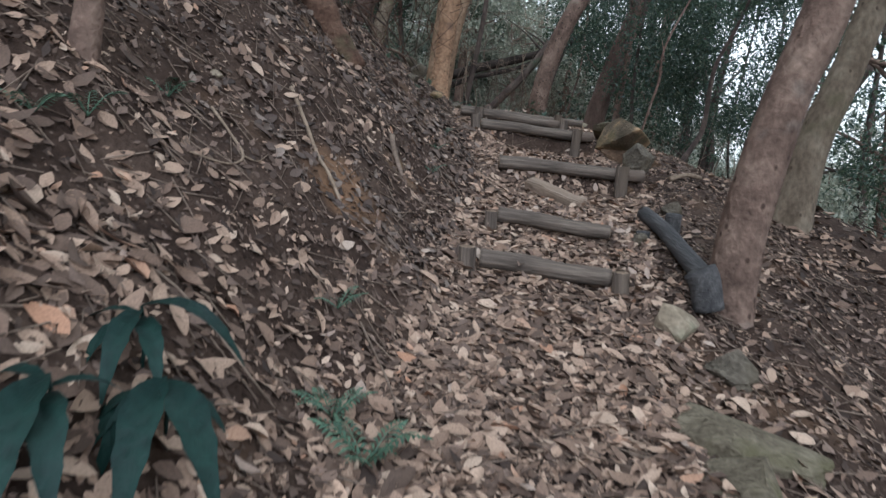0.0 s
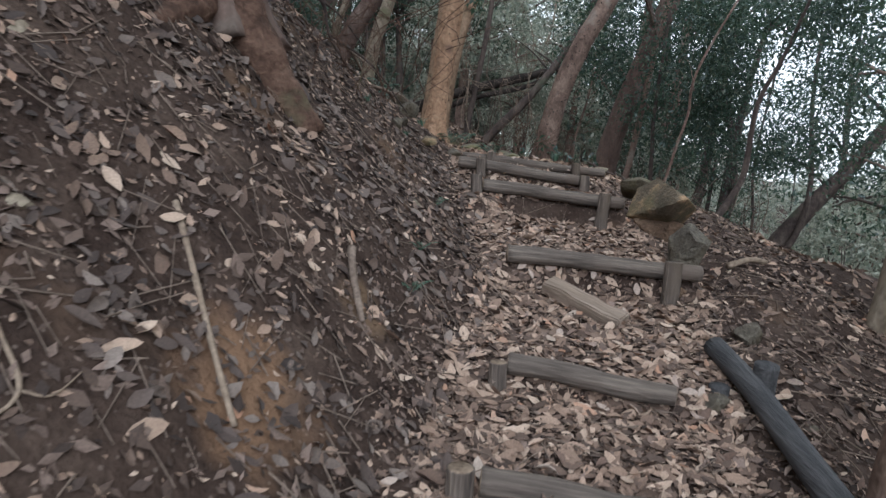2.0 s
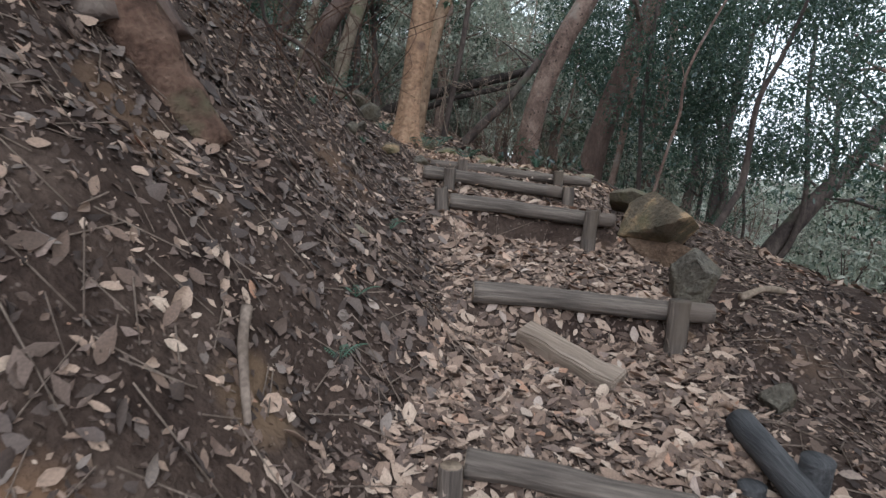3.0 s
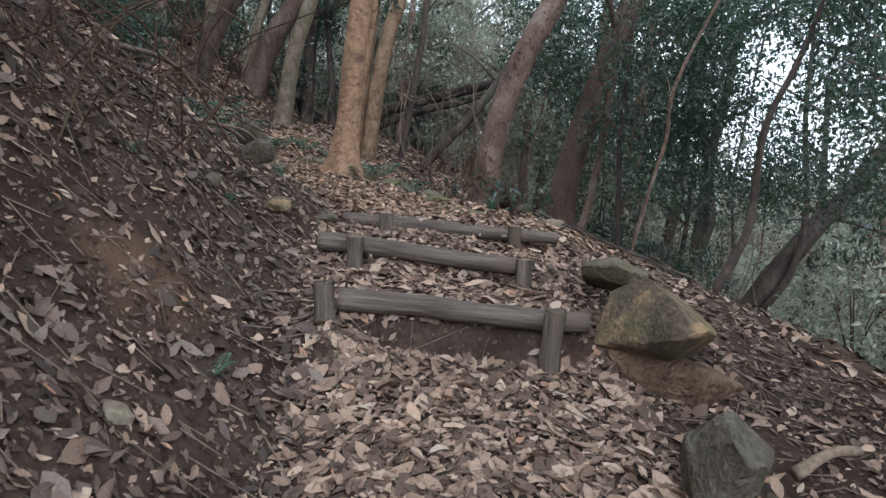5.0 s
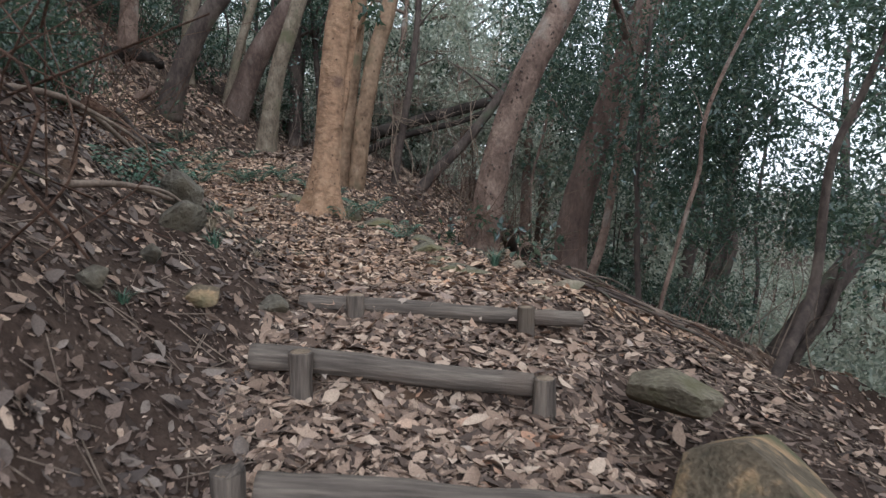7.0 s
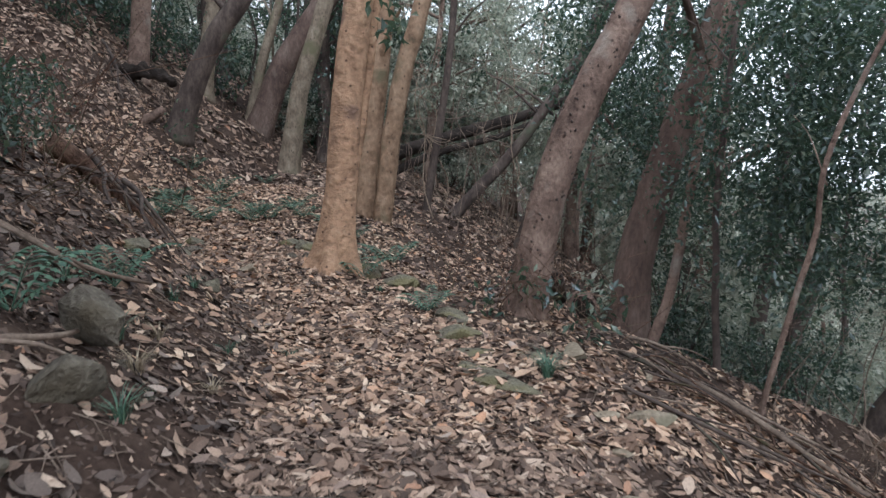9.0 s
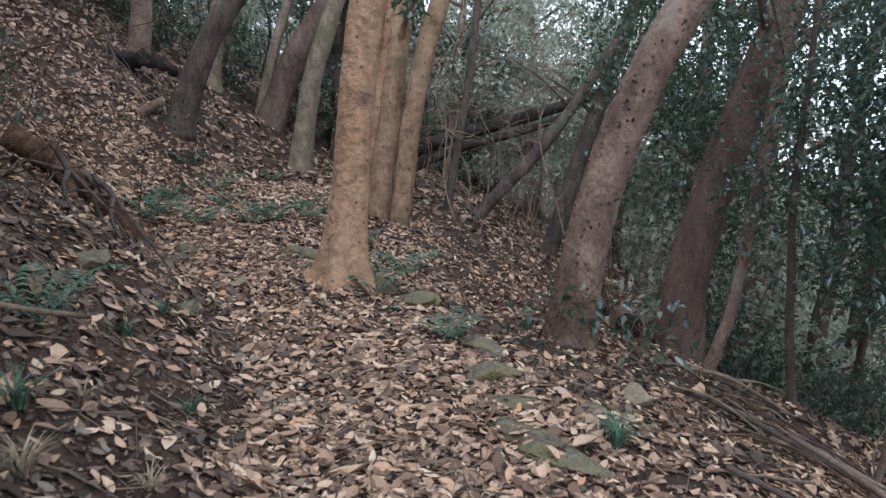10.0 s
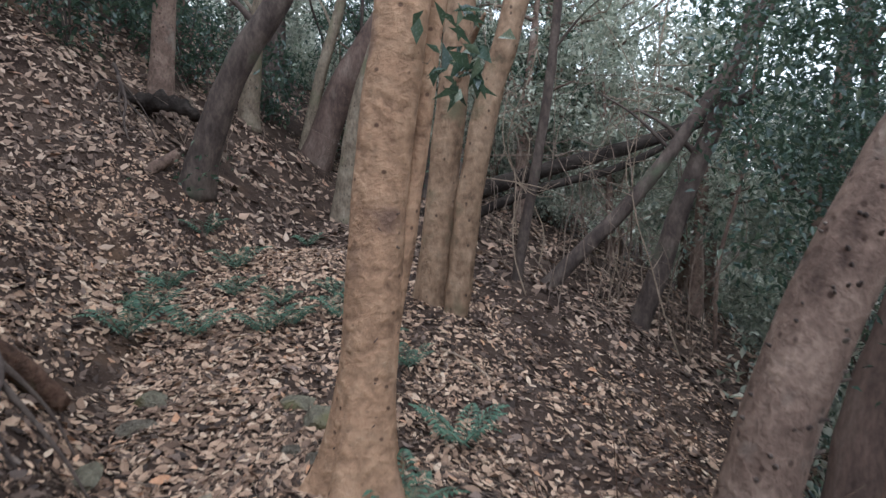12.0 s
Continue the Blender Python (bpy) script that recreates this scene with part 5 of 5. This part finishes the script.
def bare_shrub(x, y, seed, tall, count, label="tangle of thin bare twigs and vines"):
    r = random.Random(seed)
    bm = bmesh.new()
    for k in range(count):
        a, b = r.uniform(0, 6.28), r.uniform(0, 6.28)
        p = Vector((r.uniform(-0.6, 0.6), r.uniform(-0.6, 0.6), -0.05))
        q = p + Vector((math.cos(a) * 0.3, math.sin(a) * 0.3, tall * r.uniform(0.3, 0.6)))
        e = q + Vector((math.cos(b) * r.uniform(0.2, 1.2), math.sin(b) * 0.6, tall * r.uniform(0.1, 0.6)))
        tube(bm, [p, q, e], r.uniform(0.005, 0.012) * min(1, tall * 0.6), 0.002, 4, 5, 0.1, caps=False)
        for j in range(3):
            s = p.lerp(q, r.uniform(0.4, 1)) if j else q.lerp(e, r.uniform(0.2, 0.8))
            tube(bm, [s, s + Vector((r.uniform(-0.4, 0.4), r.uniform(-0.4, 0.4), r.uniform(-0.1, 0.5)))], 0.004, 0.002, 3, 1, 0, caps=False)
    ob = part("bare_shrub", bm, TWIG if tall > 1 else ROOTBARK)
    ob.matrix_basis = pose(*on_ground(x, y))
    return tagged(ob, label, "shrub", "bare shrubs")


for k, (x, y, t, c) in enumerate(((1.0, 18.6, 2.6, 9), (1.7, 20.6, 3.0, 10), (0.2, 21.0, 3.0, 9), (2.6, 19, 2.4, 8), (-1.2, 21, 2.6, 8), (-2.4, 20.8, 2.0, 8), (1.35, 12.75, 0.9, 16), (1.9, 12.4, 0.7, 12), (4.2, 11.5, 1.8, 8), (4.8, 13.6, 2.0, 8), (-1.3, 8.0, 0.7, 9), (-1.4, 10.4, 0.5, 9), (-3.9, 19.2, 1.6, 14), (-0.70, 6.93, 0.9, 22), (-2.02, 11.13, 0.9, 20))):
    bare_shrub(x, y, k, t, c)
# sprigs of fresh leaves on trunks and at the bank
rs = np.random.RandomState(77)
for (x, y, z, s, c, d) in ((1.25, 12.3, 1.85, 0.12, 30, "green seedling leaves beside the knobbly tree"), (2.05, 12.1, 1.7, 0.14, 36, "green seedling leaves beside the knobbly tree"), (2.3, 12.9, 1.7, 0.16, 40, "green seedling leaves beside the knobbly tree"), (1.55, 12.4, 2.05, 0.1, 26, "green sprig at the foot of the knobbly tree"), (1.75, 12.35, 1.95, 0.08, 18, "green sprig at the foot of the knobbly tree"), (0.42, 12.75, 4.15, 0.07, 24, "drooping green sprig on the tan tree"), (-1.6, 8.9, 3.4, 0.2, 60, "dark green leaves on the bank"), (-2.2, 10.6, 3.7, 0.2, 50, "dark green leaves on the bank"), (-3.3, 17.5, 3.7, 0.2, 46, "green leaves at a tree's foot"), (-2.75, 12.6, 3.55, 0.22, 50, "dark green leaves over bared roots")):
    v, f = cloud_arrays(rs, [(0, 0, 0)], [(s, s, s * 0.8)], c, 0.1)
    ob = linked("leafy_sprig", array_mesh("leafy_sprig", v, f), GREEN)
    ob.matrix_basis = Matrix.Translation((x, y, max(z, float(height(x, y)) + 0.08)))
    tagged(ob, d, "sprig", kind="stuff")

# mossy stones and a stick by the upper path
for x, y, w, m in ((-1.81, 13.8, 0.34, 1), (-1.49, 12.69, 0.3, 1), (-0.89, 11.66, 0.26, 1), (-0.8, 13.91, 0.36, 1), (-0.66, 13.35, 0.2, 0), (0.14, 13.05, 0.34, 1), (0.42, 12.9, 0.4, 1), (-1.27, 11.31, 0.34, 1), (0.95, 11.8, 0.36, 1)):
    stone(on_ground(x, y, 0.01), (w, w * 0.8, w * 0.5), (STONE, MOSSY)[m], ("grey stone sunk in the upper path", "low stone under green moss beside the upper path")[m], w * 900, seed=w * 31 + x)

# thin bare climbers tangled in the thicket behind the tan trees
rl = np.random.RandomState(19)
for k in range(17):
    x, y = rl.uniform(0.3, 3.2), rl.uniform(18.2, 22.5)
    z = float(height(x, y))
    pts = [Vector((x, y, z - 0.05))]
    lean = rl.uniform(-0.5, 0.7)
    for i in range(1, 6):
        pts.append(Vector((x + lean * i * 0.45 + rl.normal(0, 0.22), y + rl.normal(0, 0.2), z + i * rl.uniform(0.55, 0.95))))
    o = pts[0].copy()
    vine = part("climber", tube(bmesh.new(), [p - o for p in pts], rl.uniform(0.008, 0.018), 0.004, 6, 4, 0.1, seed=k), TWIG if k % 3 else PALETWIG)
    vine.matrix_basis = Matrix.Translation(o)
    for j in range(8):
        s = pts[rl.randint(2, 6)]
        d = Vector((rl.normal(0, 0.6), rl.normal(0, 0.3), rl.uniform(-0.25, 0.4)))
        part("twig", tube(bmesh.new(), [s - o, s - o + d * 0.5 + Vector((0, 0, rl.normal(0, 0.08))), s - o + d], 0.008, 0.003, 5, 3, 0.1, seed=k + j), TWIG if k % 3 else PALETWIG, vine)
    tagged(vine, "thin bare brown climber tangled in the thicket", "climber", "bare climbers of the thicket")


# ---- far woods across the valley ----
rs = np.random.RandomState(31)
n = 420
a, far = np.radians(rs.uniform(-55, 62, n)), rs.uniform(70, 190, n)
cx, cy = np.sin(a) * far, 6 + np.cos(a) * far
cz = height(cx, cy) + rs.uniform(0, 7, n) * np.where(a > 0.3, 0.3, 1)
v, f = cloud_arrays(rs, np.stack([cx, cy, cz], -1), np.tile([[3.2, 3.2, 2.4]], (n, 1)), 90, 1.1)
# their pale leaf colour carries the haze of the distance
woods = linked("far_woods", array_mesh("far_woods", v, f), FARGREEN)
tagged(woods, "woods on the far side of the valley, leaves paled for haze", "woods", kind="stuff")

# ---- low growth on the slopes down to the valley ----
rs = np.random.RandomState(33)
n = 3200
a, far = np.radians(rs.uniform(14, 50, n)), rs.uniform(11, 58, n)
cx, cy = 1.0 + np.sin(a) * far, 6 + np.cos(a) * far
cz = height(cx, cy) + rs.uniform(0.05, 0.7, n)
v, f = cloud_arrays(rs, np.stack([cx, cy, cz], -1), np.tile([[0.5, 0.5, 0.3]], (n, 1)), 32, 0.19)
# leaf colour brightened to carry the valley's light
tagged(linked("undergrowth", array_mesh("undergrowth", v, f), MIDGREEN), "grey-green undergrowth covering the lower slope, valley light put into its colour", "undergrowth", kind="stuff")

# ---- the litter of dead leaves ----
rs = np.random.RandomState(2)


def litter(name, n, box, length, label, keep, tilt=0.27, lift=0.012, small=False, mat=LITTER, steep=0.5):
    x, y = rs.uniform(box[0], box[1], n), rs.uniform(box[2], box[3], n)
    k = keep(x, y, rs.rand(n)) & (slope_axes(x, y)[:, 2] > steep)
    x, y = x[k], y[k]
    ln = length * np.clip(rs.lognormal(0, 0.42, len(x)), 0.4, 1.9)
    v, f = litter_arrays(rs, x, y, ln, lift, tilt, small)
    ob = linked(name, array_mesh(name, v, f), mat)
    return tagged(ob, label, "leaf litter", kind="stuff")


def thick(x, y, u):
    """More leaves on the path and in hollows, bare soil showing in patches of the bank."""
    mid, half = np.interp(y, *MIDDLE), np.interp(y, *HALF)
    on_path = np.abs(x - mid) < half + 0.1
    bare = 0.5 + 0.5 * vnoise(x, y, 0.55) + 0.25 * vnoise(x, y + 3, 0.2)
    bare = bare * (1 - 0.75 * np.exp(-((x + 0.42) / 0.3) ** 2 - ((y - 3.6) / 0.35) ** 2))
    return u < np.where(on_path, 0.97, np.clip(bare * 1.2, 0.05, 1.0) * np.where((x < mid) & (y < 12.3), np.interp(y, [2.0, 2.9, 4.4, 5, 8, 9, 10.5, 12.3], [0.6, 0.17, 0.18, 0.1, 0.1, 0.2, 0.25, 0.5]), np.where((x > mid) & (y < 9.5), 0.22, np.where(x > mid + 2.6, 0.4, 0.95))))


litter("leaf_litter", 88000, (-2.6, 3.4, -0.2, 9.5), 0.06, "brown and beige dead leaves covering path and bank", thick)
litter("leaf_litter", 1500, (-1.7, 0.2, 0.7, 2.5), 0.078, "large pale dead leaves on the foot of the bank", lambda x, y, u: u < np.clip(0.6 + 0.7 * vnoise(x, y + 17, 0.5), 0.1, 1) * np.interp(y, [1.9, 2.4], [1, 0.1]), 0.3, 0.02)
# the bank's leaves, their colour darkened for the shade beside the path
litter("damp_leaves", 11000, (-2.6, 1.0, 3.2, 12.5), 0.06, "brown leaves scattered over the bank, shade put into their colour", lambda x, y, u: (u < np.clip(0.45 + 0.6 * vnoise(x, y + 9, 0.6), 0.08, 0.9)) & (x < np.interp(y, *MIDDLE) - np.interp(y, *HALF)), 0.35, 0.014, False, BANKLEAF)
litter("leaf_litter", 78000, (-4.2, 4.4, 9.5, 18), 0.06, "dry tan and beige dead leaves covering the upper path", thick, mat=DRYLEAF)
litter("leaf_litter", 16000, (-9, 8, 18, 30), 0.13, "brown dead leaves under the trees", lambda x, y, u: u < 0.9, small=True)
litter("leaf_litter", 16000, (-9, -4.2, 9.5, 20), 0.085, "brown dead leaves on the upper hillside", lambda x, y, u: u < 0.95, small=True)
litter("leaf_litter", 8000, (-7, -2.6, 1, 9.5), 0.09, "brown dead leaves on the upper bank", lambda x, y, u: u < 0.9, small=True)
litter("leaf_litter", 9000, (3.4, 9, 2, 18), 0.09, "brown dead leaves down the slope", lambda x, y, u: u < 0.8, small=True)
litter("leaf_litter", 30000, (-8, 12, -5, 24), 0.095, "brown dead leaves strewn over the wooded slopes", lambda x, y, u: (u < 0.8 + 0.4 * vnoise(x, y, 1.3)) & ~((x > -2.5) & (x < 3.3) & (y > -0.1) & (y < 17.5)), small=True)
litter("rotting_leaves", 40000, (-2.6, 3.2, 0, 10.5), 0.05, "dark rotting leaves under the fresh litter", lambda x, y, u: u < np.where(np.abs(x - np.interp(y, *MIDDLE)) < 0.8, 0.9, 0.4), 0.35, 0.008, True, OLDLEAF)
litter("rotting_leaves", 22000, (-5, 4.5, 10.5, 20), 0.07, "dark rotting leaves under the fresh litter", lambda x, y, u: u < 0.9, 0.35, 0.008, True, OLDLEAF)
litter("leaf_crumbs", 60000, (-2.4, 3.0, 0.2, 10.5), 0.027, "crumbled leaves and bark on the soil", lambda x, y, u: u < np.where(np.abs(x - np.interp(y, *MIDDLE)) < 0.8, 0.95, 0.3), 0.4, 0.006, True)
litter("leaf_crumbs", 26000, (-2.4, 3.0, 0.2, 12.5), 0.03, "dark crumbs of leaves and bark on the bank", lambda x, y, u: u < np.where(np.abs(x - np.interp(y, *MIDDLE)) < 0.7, 0.1, 0.95), 0.4, 0.006, True, OLDLEAF)
litter("leaf_crumbs", 16000, (-0.2, 2.2, 3, 9.5), 0.03, "dark crumbs of leaf and earth on the risers", lambda x, y, u: slope_axes(x, y)[:, 2] < 0.7, 0.5, 0.006, True, OLDLEAF, 0.05)

# the leaves that lie on top by the path, each for itself
shapes = []
for k in range(10):
    v, f = litter_arrays(np.random.RandomState(k), np.zeros(1), np.zeros(1), np.array([0.08]), 0.0, 0.05)
    me = array_mesh("leaf", v - np.array([0, 0, float(height(0, 0))]), f)
    me.materials.append(LEAFONE)
    shapes.append(me)
bed = thing("top_leaves", on_ground(0.6, 5), "large pale dead leaves lying on top of the litter", "leaf litter", kind="stuff")
for k in range(290):
    y = rs.uniform(1.2, 11.5)
    x = float(np.interp(y, *MIDDLE)) + rs.normal(-0.1, 0.55)
    z = 0.02
    if k < 70:
        # caught on the log steps
        y = (3.72, 4.49, 5.765, 7.155, 7.96, 8.87)[k % 6] + rs.uniform(-0.11, 0.03)
        x = rs.uniform(0.35, 1.45)
        z = 0.02 if y < (3.72, 4.49, 5.765, 7.155, 7.96, 8.87)[k % 6] - 0.06 else 0.07
    up = Vector(slope_axes(np.array([x]), np.array([y]))[0])
    m = Matrix.Translation(on_ground(x, y, z)) @ Vector((0, 0, 1)).rotation_difference(up).to_matrix().to_4x4() @ pose(0, 0, 0, rs.normal(0, 14), rs.normal(0, 14), rs.uniform(0, 360))
    leaf = new("leaf", shapes[k % 10])
    leaf.parent = bed
    s = rs.uniform(0.7, 1.15)
    leaf.matrix_basis = bed.matrix_basis.inverted() @ m @ Matrix.Diagonal((s, s, s, 1))

# fine dead twigs on the ground
bm_v, bm_f = [], []
n = 3600
x, y = rs.uniform(-2.2, 3, n), rs.uniform(0.5, 14, n)
a, ln = rs.uniform(0, 6.28, n), rs.uniform(0.05, 0.28, n)
p = np.stack([x, y, height(x, y) + 0.012], -1)
qx, qy = x + np.cos(a) * ln, y + np.sin(a) * ln
q = np.stack([qx, qy, height(qx, qy) + 0.016], -1)
side = unit(np.cross(q - p, np.array([0, 0, 1.0]))) * rs.uniform(0.0012, 0.0035, (n, 1))
top = np.array([0, 0, 1.0]) * 0.005
v = np.stack([p - side, p + side, p + top, q - side, q + side, q + top], 1).reshape(-1, 3)
f = ((np.arange(n) * 6)[:, None, None] + np.array([(0, 3, 5, 2), (1, 2, 5, 4), (0, 1, 4, 3)])[None]).reshape(-1, 4)
tagged(linked("fallen_twigs", array_mesh("fallen_twigs", v, f), TWIG), "fine dead twigs strewn over the leaves", "twigs", kind="stuff")
